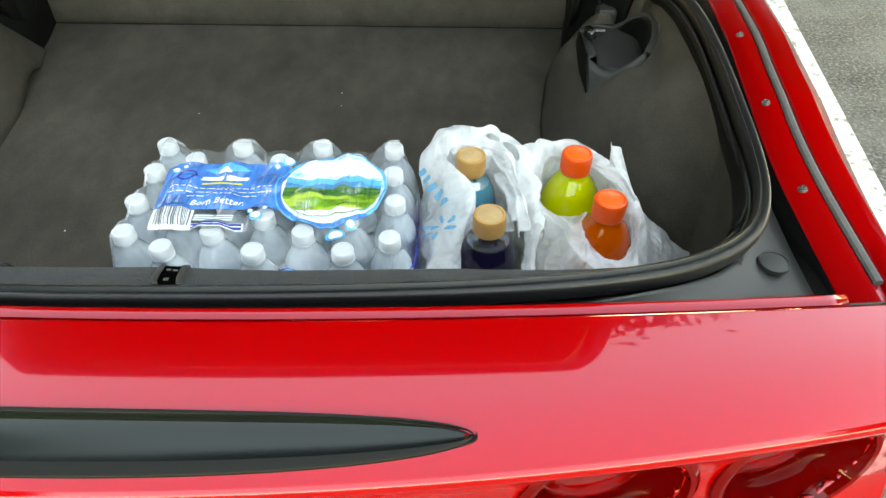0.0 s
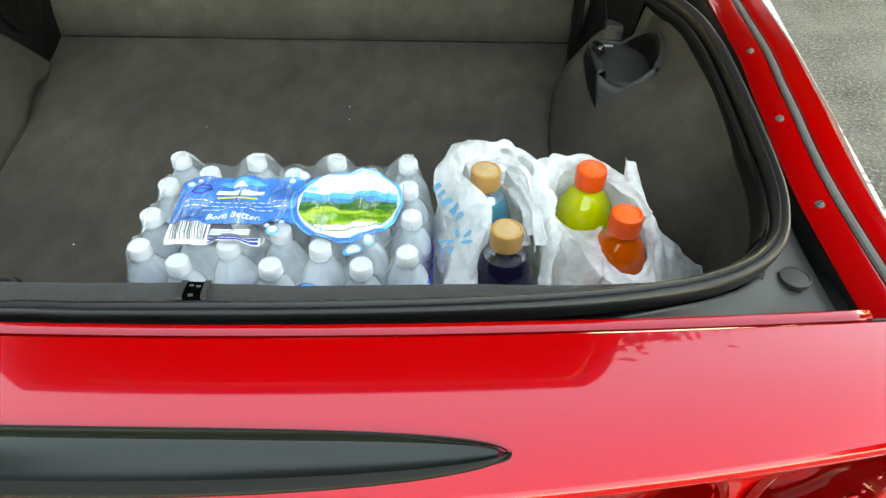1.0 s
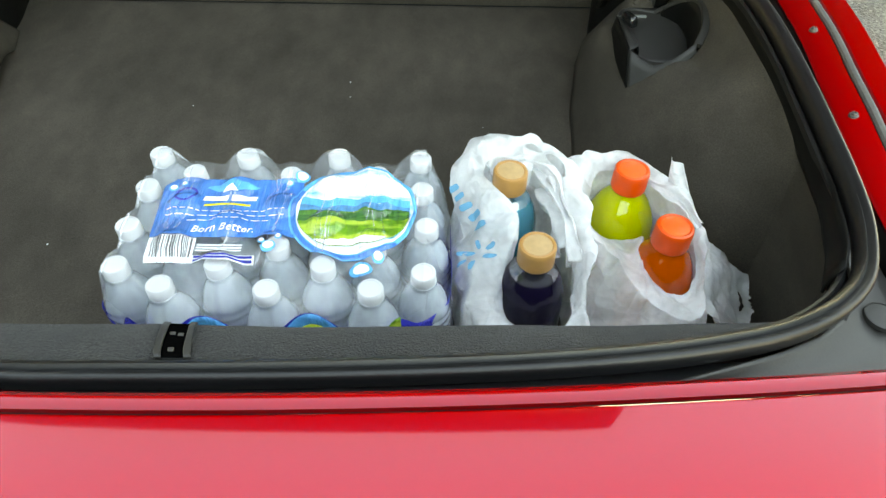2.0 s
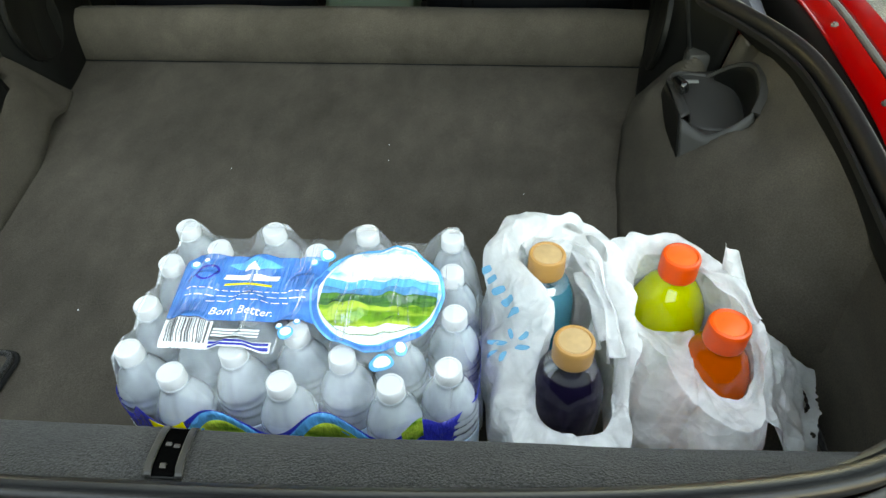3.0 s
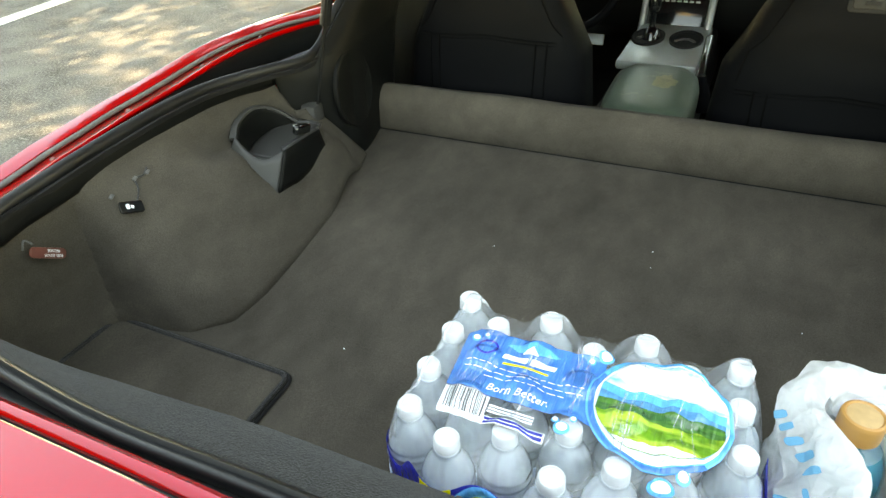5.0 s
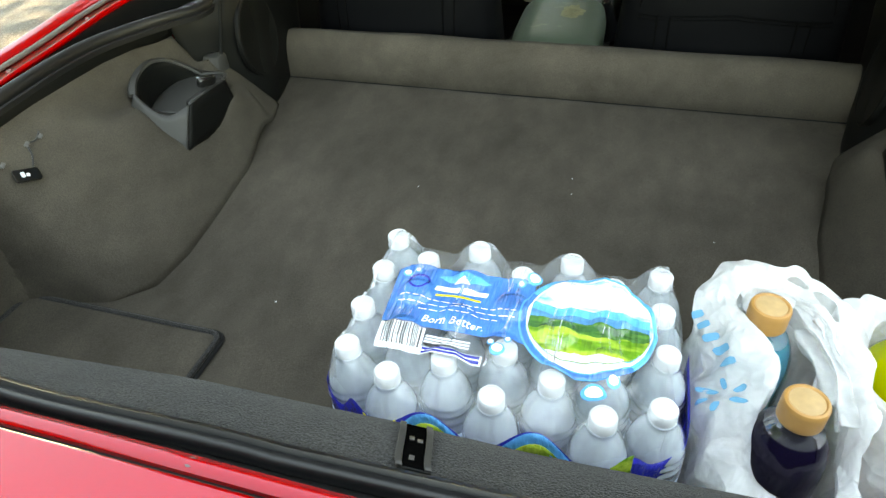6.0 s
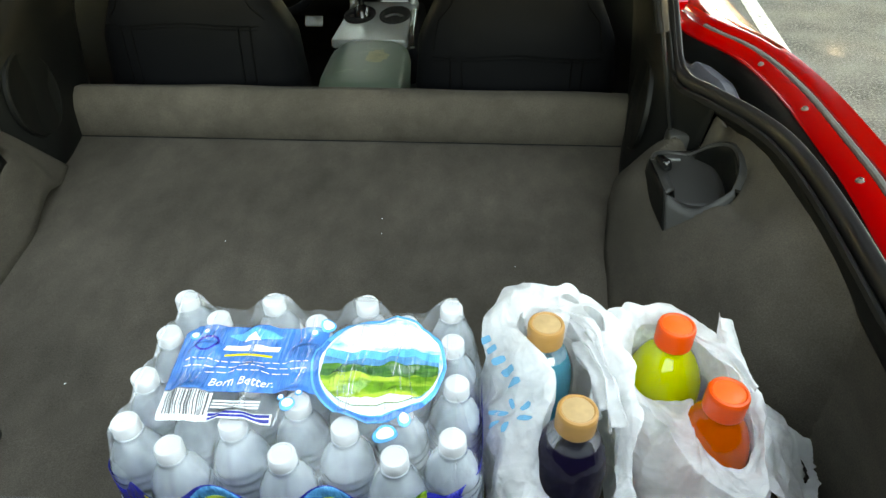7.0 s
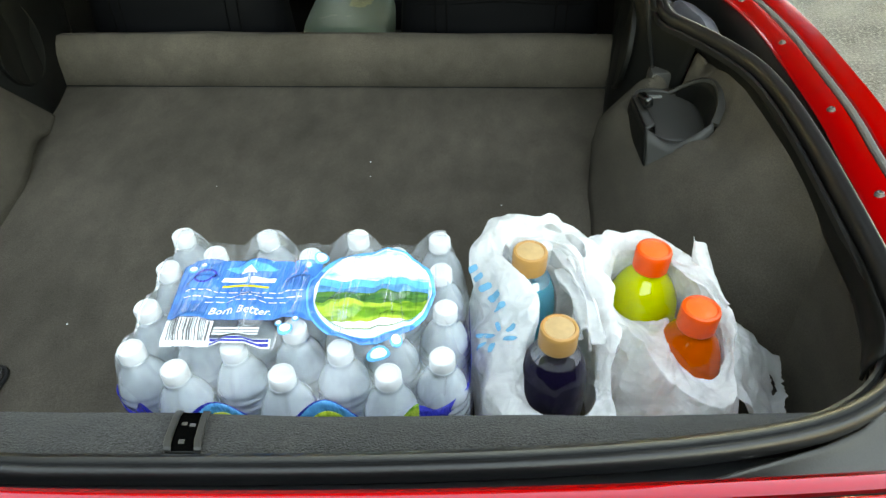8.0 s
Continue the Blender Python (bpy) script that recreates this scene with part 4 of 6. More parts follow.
def build_shell():
    """Roof, doors, cabin floor and front that close the car round the cabin."""
    def roof(u, v):
        x = 0.64 * (2 * u - 1)
        y = 1.04 + 0.97 * v
        return Vector((x, y, 1.245 - 0.06 * (x / 0.6) ** 2 - 0.05 * v * v))
    part("roof", sheet(roof, 16, 12), red_paint, car, "red roof panel", thick=0.03)
    def shield(u, v):
        x = (0.58 + 0.12 * v) * (2 * u - 1)
        return Vector((x, 2.0 + 0.62 * v, 1.19 - 0.30 * v - 0.04 * (x / 0.7) ** 2))
    g = part("windscreen", sheet(shield, 12, 8), clear("clear_glass", (0.9, 0.95, 0.92), 0.0, 1.0, 1.45), car, "windscreen glass", thick=0.005)
    g.visible_shadow = False
    def bonnet(u, v):
        x = 0.86 * (2 * u - 1)
        return Vector((x, 2.6 + 1.35 * v, 0.90 - 0.25 * v * v + 0.05 * abs(x) ** 2 - 0.1 * (x / 0.86) ** 6))
    def nose(u, v):
        x = 0.86 * (2 * u - 1)
        k = round(v * 6)
        dy, z = ((0.0, 0.0), (0.06, -0.04), (0.10, -0.12), (0.10, -0.24), (0.06, -0.36), (-0.02, -0.45), (-0.2, -0.48))[k]
        tuck = 0.35 * (abs(x) / 0.86) ** 3
        return Vector((x, 3.95 + dy - tuck * ease(k / 2), 0.65 + 0.05 * abs(x) ** 2 - 0.1 * (x / 0.86) ** 6 + z))
    part("front_bumper", sheet(nose, 24, 6), red_paint, car, "red front bumper", thick=0.01)
    part("bonnet", sheet(bonnet, 16, 14), red_paint, car, "red bonnet", thick=0.01)
    for s in (-1, 1):
        def side(u, v):
            y = 1.35 + 2.6 * u
            k = round(v * 5)
            return Vector((s * (0.90, 0.918, 0.925, 0.93, 0.90, 0.80)[k], y, (0.95, 0.90, 0.75, 0.5, 0.25, 0.16)[k] - 0.06 * max(0, u - 0.5) * (k < 3)))
        part("door", sheet(side, 12, 5), red_paint, car, "red door and front fender side", thick=0.02)
        def inner(u, v):
            y = 1.0 + 1.5 * u
            k = round(v * 4)
            return Vector((s * (0.86, 0.80, 0.76, 0.72, 0.74)[k], y, (0.95, 0.955, 0.80, 0.55, 0.30)[k]))
        part("door_trim", sheet(inner, 12, 4), black_trim, car, "black inner door trim", thick=0.01)
        for y, z in ((-0.02, 0.32), (2.67, 0.32)):
            w = part("wheel", lathe([(0.0, 0.0), (0.16, 0.0), (0.22, 0.02), (0.24, 0.04), (0.33, 0.03), (0.345, 0.06), (0.345, 0.22), (0.32, 0.25), (0, 0.25)], 40), rubber, car, "black tyre on a road wheel")
            w.matrix_world = Matrix.Translation((s * 0.755, y + 0.6, z + 0.015)) @ Euler((0, radians(90 * -s), 0)).to_matrix().to_4x4() @ Matrix.Scale(-1, 4, (0, 0, 1)) @ Matrix.Scale(-1, 4, (1, 0, 0))
        tri = sweep([Vector((s * 0.662, 1.12, 1.12)), Vector((s * 0.685, 1.00, 1.06)), Vector((s * 0.70, 0.90, 0.995))], [(-0.03, -0.012), (0.04, -0.012), (0.04, 0.012), (-0.03, 0.012)])
        part("quarter_panel", tri, red_paint, car, "red roof pillar", sharp=60)
        mirror = lathe([(0, -0.08), (0.05, -0.07), (0.075, -0.03), (0.08, 0.02), (0.07, 0.05), (0, 0.055)], 20)
        bmesh.ops.scale(mirror, vec=(1.35, 0.9, 0.85), verts=mirror.verts)
        bmesh.ops.transform(mirror, matrix=Matrix.Translation((s * 1.02, 1.95, 0.985)) @ Euler((radians(90), 0, 0)).to_matrix().to_4x4(), verts=mirror.verts)
        part("door_mirror", mirror, red_paint, car, "red door mirror")
    def tub(u, v):
        y = 0.96 + 1.9 * u
        return Vector((0.76 * (2 * v - 1), y, 0.30 + 0.25 * ease((u - 0.85) / 0.15)))
    part("cabin_floor", sheet(tub, 10, 8), black_trim, car, "black cabin floor", thick=0.02)
    part("bulkhead", box((1.5, 0.02, 0.5), (0, 2.5, 0.55), 0.004), black_trim, car, "black front bulkhead")
    part("underbody", box((1.6, 3.9, 0.03), (0, 1.5, 0.2), 0.005), black_trim, car, "dark underbody")
    part("rear_panel", box((1.45, 0.02, 0.42), (0, -0.3, 0.45), 0.005), black_trim, car, "dark panel behind the bumper")


build_bumper()
build_lamps()
build_sill_strip()
build_seal()
build_cargo()
for side_sign in (-1, 1):
    build_fender(side_sign)
    build_pocket(side_sign)
    build_pillar(side_sign)
    build_strut(side_sign)
def build_release_tag():
    """Black pull tag on a thin cable, hanging on the carpet beside the wheelhouse."""
    m = Matrix.Translation((-0.672, 0.096, 0.874)) @ Euler((radians(-20), radians(32), radians(-35))).to_matrix().to_4x4()
    tag = part("release_tag", solid(rounded(0.022, 0.038, 0.004), 0, 0.004, m, 0.001), gloss_black, car, "black pull tag with a white icon on a cable")
    for dx, dy, w, h in ((0.0, -0.006, 0.010, 0.006), (0.001, 0.001, 0.006, 0.005)):
        part("icon", solid([(dx + a, dy + b) for a, b in rounded(w, h, 0.0018)], 0.0042, 0.0047, m), white_cap, tag)
    cable = spline([(-0.672, 0.112, 0.880), (-0.678, 0.125, 0.892), (-0.690, 0.135, 0.906), (-0.688, 0.15, 0.905), (-0.692, 0.165, 0.912)], 6)
    part("cable", sweep(cable, ring(0.0016, 6)), rubber, tag, "thin dark cable")
    for at in ((-0.688, 0.160, 0.906), (-0.690, 0.134, 0.906), (-0.694, 0.084, 0.897)):
        part("clip", box((0.006, 0.010, 0.004), at, 0.001, Euler((0.3, 0.6, 0.5)).to_matrix().to_4x4()), grey_rubber, tag, "small bright clip")


def build_fuel_tag():
    """Reddish pull tag for the fuel door, lying upside down on the rear corner's carpet."""
    d = Vector((-0.12, 0.80, -0.59)).normalized()
    n = Vector((0.93, -0.05, 0.36))
    n = (n - d * n.dot(d)).normalized()
    side = n.cross(d)
    m = Matrix.Translation(Vector((-0.703, -0.047, 0.868)) + n * 0.004) @ Matrix((d, side, n)).transposed().to_4x4()
    tag = part("fuel_tag", solid(rounded(0.064, 0.017, 0.007), 0, 0.003, m, 0.001), surface("tag_red", (0.10, 0.022, 0.014), rough=0.5, vary=0.15, bump=0.05), car, "red-brown fuel door release tag")
    for row, text in ((-0.0035, "FUEL DOOR"), (0.0035, "RELEASE")):
        words(text, 0.0062, (0, 0, 0), m @ Matrix.Translation((0.008, row, 0.0034)) @ Matrix.Rotation(math.pi, 4, "Z"), white_cap, tag, "tag_text", 0.0002)
    loop = spline([(-0.705, -0.074, 0.890), (-0.706, -0.066, 0.902), (-0.703, -0.058, 0.892)], 5)
    part("loop", sweep(loop, ring(0.0014, 6)), grey_rubber, tag, "thin pale loop")


build_hatch()
build_fuel_tag()
build_release_tag()
build_shell()


# ---- cabin ----
def build_seat(cx, label, plate, seam_z):
    seat = part("seat", sheet(lambda u, v: seat_shape(cx, u, v), 72, 60, closed_u=True), leather, car, label)
    def seam(name, pts, r=0.0020):
        part(name, sweep([Vector((cx + x, seat_back(x, z) - 0.0012, z)) for x, z in pts], ring(r, 6)), seam_groove_shade, seat)
    seam("cross_seam", [(-0.195 + 0.039 * k, seam_z - 0.003 * abs(k - 5)) for k in range(11)])
    seam("welt", [(-0.195 + 0.039 * k, seam_z - 0.008 - 0.003 * abs(k - 5)) for k in range(11)], 0.0014)
    for dx in (-0.150, -0.124, 0.124, 0.150):
        seam("stitch_line", [(dx * (1 + 0.03 * k / 6), 0.60 + (seam_z - 0.608) * k / 6) for k in range(7)])
    for sg in (-1, 1):
        seam("side_seam", [(sg * along(z, (0.86, 0.93, 0.96, 1.05, 1.12, 1.2), (0.196, 0.186, 0.158, 0.118, 0.100, 0.085)), z) for z in [seam_z + (1.2 - seam_z) * k / 10 for k in range(11)]])
    if plate:
        m = Matrix.Translation((cx + 0.012, 0.982, 1.07)) @ Euler((radians(82), 0, 0)).to_matrix().to_4x4()
        rim = part("plate_bezel", solid(rounded(0.080, 0.084, 0.010), -0.002, 0.003, m, 0.001), matte_black, seat, "black bezel of the badge")
        p = part("number_plate", solid(rounded(0.064, 0.068, 0.006), 0.0, 0.006, m, 0.001), surface("badge_grey", (0.016, 0.016, 0.0155), rough=0.5, vary=0.2, bump=0.05, spec=0.08), seat, "grey embossed square badge")
        words("1", 0.062, (0, 0, 0), Matrix.Translation((cx + 0.012, 0.9740, 1.066)) @ Euler((radians(82), 0, 0)).to_matrix().to_4x4(), matte_black, p, "numeral", 0.0015)
        part("numeral_foot", solid(rounded(0.026, 0.007, 0.001), 0.0, 0.0085, Matrix.Translation((cx + 0.013, 0.982, 1.07)) @ Euler((radians(82), 0, 0)).to_matrix().to_4x4() @ Matrix.Translation((0, -0.024, 0)), 0.0005), matte_black, p, "foot of the numeral")
    return seat


def seat_back(x, z):
    """The rear face of the seat at x from its middle and height z."""
    w = along(z, (0.45, 0.7, 0.88, 0.96, 1.05, 1.12, 1.2, 1.25), (0.25, 0.25, 0.235, 0.195, 0.155, 0.135, 0.12, 0.05))
    d = along(z, (0.45, 0.8, 1.0, 1.2, 1.25), (0.11, 0.10, 0.085, 0.055, 0.02))
    c = min(1.0, (abs(x) / w) ** (1 / 0.55))
    return 1.05 + 0.02 * (z - 0.8) - d * math.sqrt(1 - c * c) ** 0.55 + 0.02 * (x / 0.25) ** 2


def seat_shape(cx, u, v):
    """Closed loops from the seat's base to its top; leans forward a little towards the top."""
    z = 0.45 + 0.80 * v
    w = along(z, (0.45, 0.7, 0.88, 0.96, 1.05, 1.12, 1.2, 1.25), (0.25, 0.25, 0.235, 0.195, 0.155, 0.135, 0.12, 0.05))
    d = along(z, (0.45, 0.8, 1.0, 1.2, 1.25), (0.11, 0.10, 0.085, 0.055, 0.02))
    a = 2 * math.pi * u
    cxs, sn = math.cos(a), math.sin(a)
    p = 0.55
    x = math.copysign(abs(cxs) ** p, cxs) * w
    y = math.copysign(abs(sn) ** p, sn) * d
    lean = 1.05 + 0.02 * (z - 0.8)
    puff = 0.005 * noise.noise((cx * 9 + x * 9, z * 11, 4)) + 0.003 * noise.noise((cx * 7 + x * 22, z * 26, 9))
    return Vector((cx + x, lean + y + 0.02 * (x / 0.25) ** 2 + (puff if y < 0 else 0), z))


def build_console():
    c = part("centre_console", box((0.24, 1.35, 0.30), (-0.03, 1.70, 0.545), 0.02), black_trim, car, "centre console with armrest, cup holders and shifter")
    def arm(u, v):
        k = round(v * 6)
        w = (0.115, 0.118, 0.112, 0.095, 0.06, 0.02, 0.0)[k]
        z = (0.68, 0.73, 0.752, 0.764, 0.770, 0.772, 0.772)[k]
        a = 2 * math.pi * u
        x = math.copysign(abs(math.cos(a)) ** 0.6, math.cos(a)) * w
        y = math.copysign(abs(math.sin(a)) ** 0.45, math.sin(a)) * (w / 0.118) ** 0.35 * 0.22
        return Vector((0.005 + x - 0.09 * (y + 0.2) * 0.6, 1.20 + y, z - 0.02 * ((y + 0.2) / 0.4)))
    rest = part("armrest", sheet(arm, 48, 6, closed_u=True), lid_vinyl, c, "grey-green vinyl armrest lid with paler patches")
    # a spot of sunlight on the armrest, put in as a tan patch
    def worn(u, v):
        a = 2 * math.pi * u
        r = (v + 0.001) * (1 + 0.45 * noise.noise((math.cos(a) * 2.2, math.sin(a) * 2.2, 3)))
        x, y = 0.020 + 0.030 * r * math.cos(a), 1.225 + 0.055 * r * math.sin(a)
        hit, at, normal, face = rest.ray_cast(Vector((x, y, 1.0)), Vector((0, 0, -1)))
        return at + Vector((0, 0, 0.0012)) if hit else Vector((x, y, 0.772))
    bpy.context.view_layer.update()
    part("sun_patch", sheet(worn, 40, 8, closed_u=True), surface("sunlit_vinyl", (0.17, 0.16, 0.085), rough=0.7, vary=0.4, scale=40, grain=200, bump=0.2), rest, "tan patch painted where sunlight falls on the armrest")
    deck = part("console_deck", box((0.235, 0.42, 0.03), (-0.040, 1.66, 0.715), 0.008), silver, c, "silver console surround")
    for x in (-0.105, 0.014):
        well = lathe([(0.052, -0.006), (0.052, 0.002), (0.049, 0.004), (0.046, 0.002), (0.044, -0.0015), (0, -0.0025)], 32)
        bmesh.ops.scale(well, vec=(1, 1.75, 1), verts=well.verts)
        bmesh.ops.translate(well, vec=(x, 1.69, 0.7335), verts=well.verts)
        holder = part("holder", well, matte_black, deck, "black oval recess")
        part("insert", sweep([Vector((x - 0.03 + 0.02 * k, 1.66 + 0.03 * math.sin(k), 0.7345)) for k in range(4)], ring(0.004, 6)), grey_trim, holder)
    sh = part("shifter", lathe([(0.030, 0.0), (0.022, 0.035), (0.010, 0.045), (0.009, 0.09), (0.016, 0.095), (0.020, 0.11), (0.020, 0.14), (0.013, 0.15), (0, 0.151)], 16, (-0.096, 1.68, 0.725)), gloss_black, c, "black gear shifter with silver cap")
    part("knob_cap", lathe([(0.0135, 0), (0.012, 0.006), (0, 0.008)], 14, (-0.096, 1.68, 0.874)), silver, sh)
    lever = part("brake_lever", sweep(spline([(0.095, 1.38, 0.70), (0.092, 1.47, 0.74), (0.088, 1.62, 0.765)], 5), ring(0.011, 10)), gloss_black, c, "parking brake lever with leather gaiter")
    part("gaiter", lathe([(0.042, -0.05), (0.035, -0.01), (0.026, 0.012), (0.02, 0.03), (0.012, 0.045), (0, 0.046)], 9, (0.1, 1.37, 0.69)), leather, lever)
    tilt = Euler((radians(62), 0, 0)).to_matrix().to_4x4()
    stack = part("radio_panel", box((0.20, 0.34, 0.04), (-0.045, 1.92, 0.83), 0.008, tilt), gloss_black, c, "black radio and climate panel")
    for sx in (-0.108, 0.108):
        part("side_trim", box((0.022, 0.40, 0.05), (-0.045 + sx, 1.90, 0.83), 0.008, tilt), silver, stack, "silver side trim")
    def on(px, py, h):
        return Vector((-0.045 + px, 1.92, 0.83)) + (tilt.to_3x3() @ Vector((0, py, 0.02 + h)))
    lcd = surface("display_amber", (0.12, 0.12, 0.05), rough=0.3, vary=0.05, bump=0.0)
    for py, w, h in ((0.075, 0.12, 0.028), (-0.015, 0.085, 0.022)):
        part("display", box((w, h, 0.004), on(0, py, 0.001), 0.001, tilt), lcd, stack, "olive display window")
    for row in (0.045, -0.045):
        for k in range(7):
            part("button", box((0.014, 0.006, 0.005), on(-0.06 + 0.02 * k, row, 0.002), 0.001, tilt), silver, stack)
    for px, py in ((-0.08, 0.09), (0.08, 0.09), (0.072, -0.015)):
        part("dial", lathe([(0.011, 0), (0.011, 0.01), (0.009, 0.013), (0, 0.013)], 14, on(px, py, 0)), gloss_black, stack)


def build_dash():
    def dash(u, v):
        x = -0.75 + 1.5 * u
        k = round(v * 6)
        y, z = ((2.02, 0.62), (1.96, 0.70), (1.93, 0.82), (1.94, 0.90), (2.02, 0.95), (2.2, 0.96), (2.6, 0.92))[k]
        return Vector((x, y + 0.06 * abs(x), z))
    part("dashboard", sheet(dash, 24, 6), black_trim, car, "black dashboard", thick=0.01)
    m = Matrix.Translation((-0.39, 1.72, 0.905)) @ Euler((radians(68), 0, 0)).to_matrix().to_4x4()
    rim = [m @ Vector((0.178 * math.cos(2 * math.pi * k / 40), 0.178 * math.sin(2 * math.pi * k / 40), 0)) for k in range(40)]
    w = part("steering_wheel", sweep(rim, ring(0.014, 10), closed=True), leather, car, "black leather steering wheel")
    hub = box((0.13, 0.10, 0.04), (0, 0, -0.01), 0.015)
    bmesh.ops.transform(hub, matrix=m, verts=hub.verts)
    part("hub", hub, grey_trim, w, "grey wheel hub")
    for a in (-20, 200, -90):
        q = [m @ Vector((r * math.cos(radians(a)), r * math.sin(radians(a)), -0.004)) for r in (0.04, 0.11, 0.172)]
        part("spoke", sweep(q, [(-0.012, -0.005), (0.012, -0.005), (0.012, 0.005), (-0.012, 0.005)]), grey_trim, w)
    part("pedal", box((0.07, 0.012, 0.05), (-0.36, 2.05, 0.60), 0.004, Euler((radians(-30), 0, 0)).to_matrix().to_4x4()), silver, car, "silver pedal pad")


build_seat(-0.385, "black leather driver's seat seen from behind", False, 0.930)
build_seat(0.39, "black leather passenger seat with a square badge", True, 0.866)
build_console()
build_dash()

# ---- water bottle pack ----
PITCH = 0.0645
PACK = pose(0.1165, 0.0, 0.6475, 0, 0, 0.6)


def cap_spot(i, j):
    x, y = (i - 3) * PITCH * 0.871, (1.5 - j) * PITCH * 0.985 - (PITCH / 2 if i % 2 else 0) + PITCH / 4 - 0.002
    # the pack has slumped outward at its sides
    x += (0.004 if i == 0 and j < 2 else 0) + (i - 3) / 3 * (0.008 + 0.05 * y if i < 3 else 0.002 - 0.03 * y)
    y += 0.005 if j == 0 and i in (0, 2) else -0.003 if j == 3 and i in (0, 6) else 0
    return (x, y)


SPOTS = [cap_spot(i, j) for i in range(7) for j in range(4)]
pack = new("water_bottle_pack")
pack.matrix_world = PACK
bpy.context.view_layer.update()
tagged(pack, "shrink-wrapped pack of clear water bottles with a blue printed label", "water pack")


def build_bottles():
    prof = [(0, 0.002), (0.024, 0.0), (0.030, 0.006), (0.0318, 0.014), (0.0318, 0.05), (0.0308, 0.052), (0.0308, 0.104), (0.0318, 0.106), (0.0318, 0.115), (0.0288, 0.118), (0.0318, 0.121), (0.0316, 0.129), (0.0283, 0.132), (0.0313, 0.135), (0.0311, 0.1405), (0.0288, 0.1430),
            (0.0302, 0.1455), (0.0294, 0.150), (0.0272, 0.158), (0.0238, 0.166), (0.0195, 0.174), (0.0155, 0.181), (0.0138, 0.186), (0.0150, 0.1875), (0.0150, 0.1895), (0.0125, 0.190), (0.0125, 0.195), (0, 0.196)]
    body = lathe(prof, 40)
    for v in body.verts:
        # shallow flutes pressed into the shoulder
        a, k = math.atan2(v.co.y, v.co.x), ease((v.co.z - 0.134) / 0.012) * (1 - ease((v.co.z - 0.168) / 0.012))
        f = 1 + 0.035 * k * (abs(math.sin(2.5 * a + 30 * v.co.z)) - 0.6)
        v.co.x, v.co.y = v.co.x * f, v.co.y * f
    first = part("bottle", body, water, pack, sharp=0)
    first.matrix_parent_inverse = Matrix.Identity(4)
    capm = lathe([(0.0138, 0.189), (0.0142, 0.1905), (0.0142, 0.2025), (0.0130, 0.2045), (0.011, 0.2048), (0.0105, 0.2042), (0, 0.2044)], 22)
    c = part("cap", capm, white_cap, first, "white screw cap")
    c.matrix_parent_inverse = Matrix.Identity(4)
    lab = lathe([(0.0310, 0.052), (0.0321, 0.053), (0.0321, 0.103), (0.0310, 0.104)], 26)
    # label blue is paled so that the bottles look lit from inside
    paled_label = surface("bottle_label", (0.42, 0.62, 0.82), rough=0.3, vary=0.2, scale=30, bump=0.0, stain=(0.75, 0.84, 0.9), stain_scale=40, stain_low=0.45, stain_high=0.6)
    l = part("label", lab, paled_label, first, "blue printed bottle label, paled to brighten the bottle", thick=0.0003)
    l.matrix_parent_inverse = Matrix.Identity(4)
    first.matrix_basis = pose(*SPOTS[0], 0)
    for k, (x, y) in enumerate(SPOTS[1:]):
        lean = (random.uniform(-1.2, 1.2), random.uniform(-1.2, 1.2), random.uniform(0, 360))
        copy_thing(first, pose(x, y, 0, *lean))


def film_z(x, y):
    """Height of the stretched film above the floor of the pack."""
    acc = 0.0
    for cx, cy in SPOTS:
        d = math.hypot(x - cx, y - cy)
        acc += math.exp((0.2062 - 0.62 * max(0.0, d - 0.0140)) * 300)
    return max(math.log(acc) / 300, 0.176 + 0.0245 * ease((0.102 - abs(y + 0.002)) / 0.035) * ease((0.185 - abs(x)) / 0.035)) + 0.0009 * noise.noise((x * 90, y * 14, 0))


def lay(name, fn, nu, nv, material, lift, label="", closed=False):
    """A printed patch that follows the film; fn(u, v) gives its place on the pack."""
    def at(u, v):
        x, y = fn(u, v)
        return Vector((x, y, film_z(x, y) + 0.0040 + lift))
    ob = part(name, sheet(at, nu * 2, nv * 2, closed), material, wrap, label, thick=0.0002, sharp=0)
    ob.matrix_parent_inverse = Matrix.Identity(4)
    return ob


def blob(cx, cy, rx, ry, p=2.0, wob=0.0):
    def fn(u, v):
        a = 2 * math.pi * u
        k = v + 0.001
        w = 1 + wob * math.sin(3 * a + 1) + wob * 0.6 * math.sin(7 * a)
        return (cx + math.copysign(abs(math.cos(a)) ** (2 / p), math.cos(a)) * rx * k * w, cy + math.copysign(abs(math.sin(a)) ** (2 / p), math.sin(a)) * ry * k * w)
    return fn


def hoop_band(cx, cy, rx, ry, k0):
    return lambda u, v: (cx + math.cos(2 * math.pi * u) * rx * (k0 + (1 - k0) * v), cy + math.sin(2 * math.pi * u) * ry * (k0 + (1 - k0) * v))


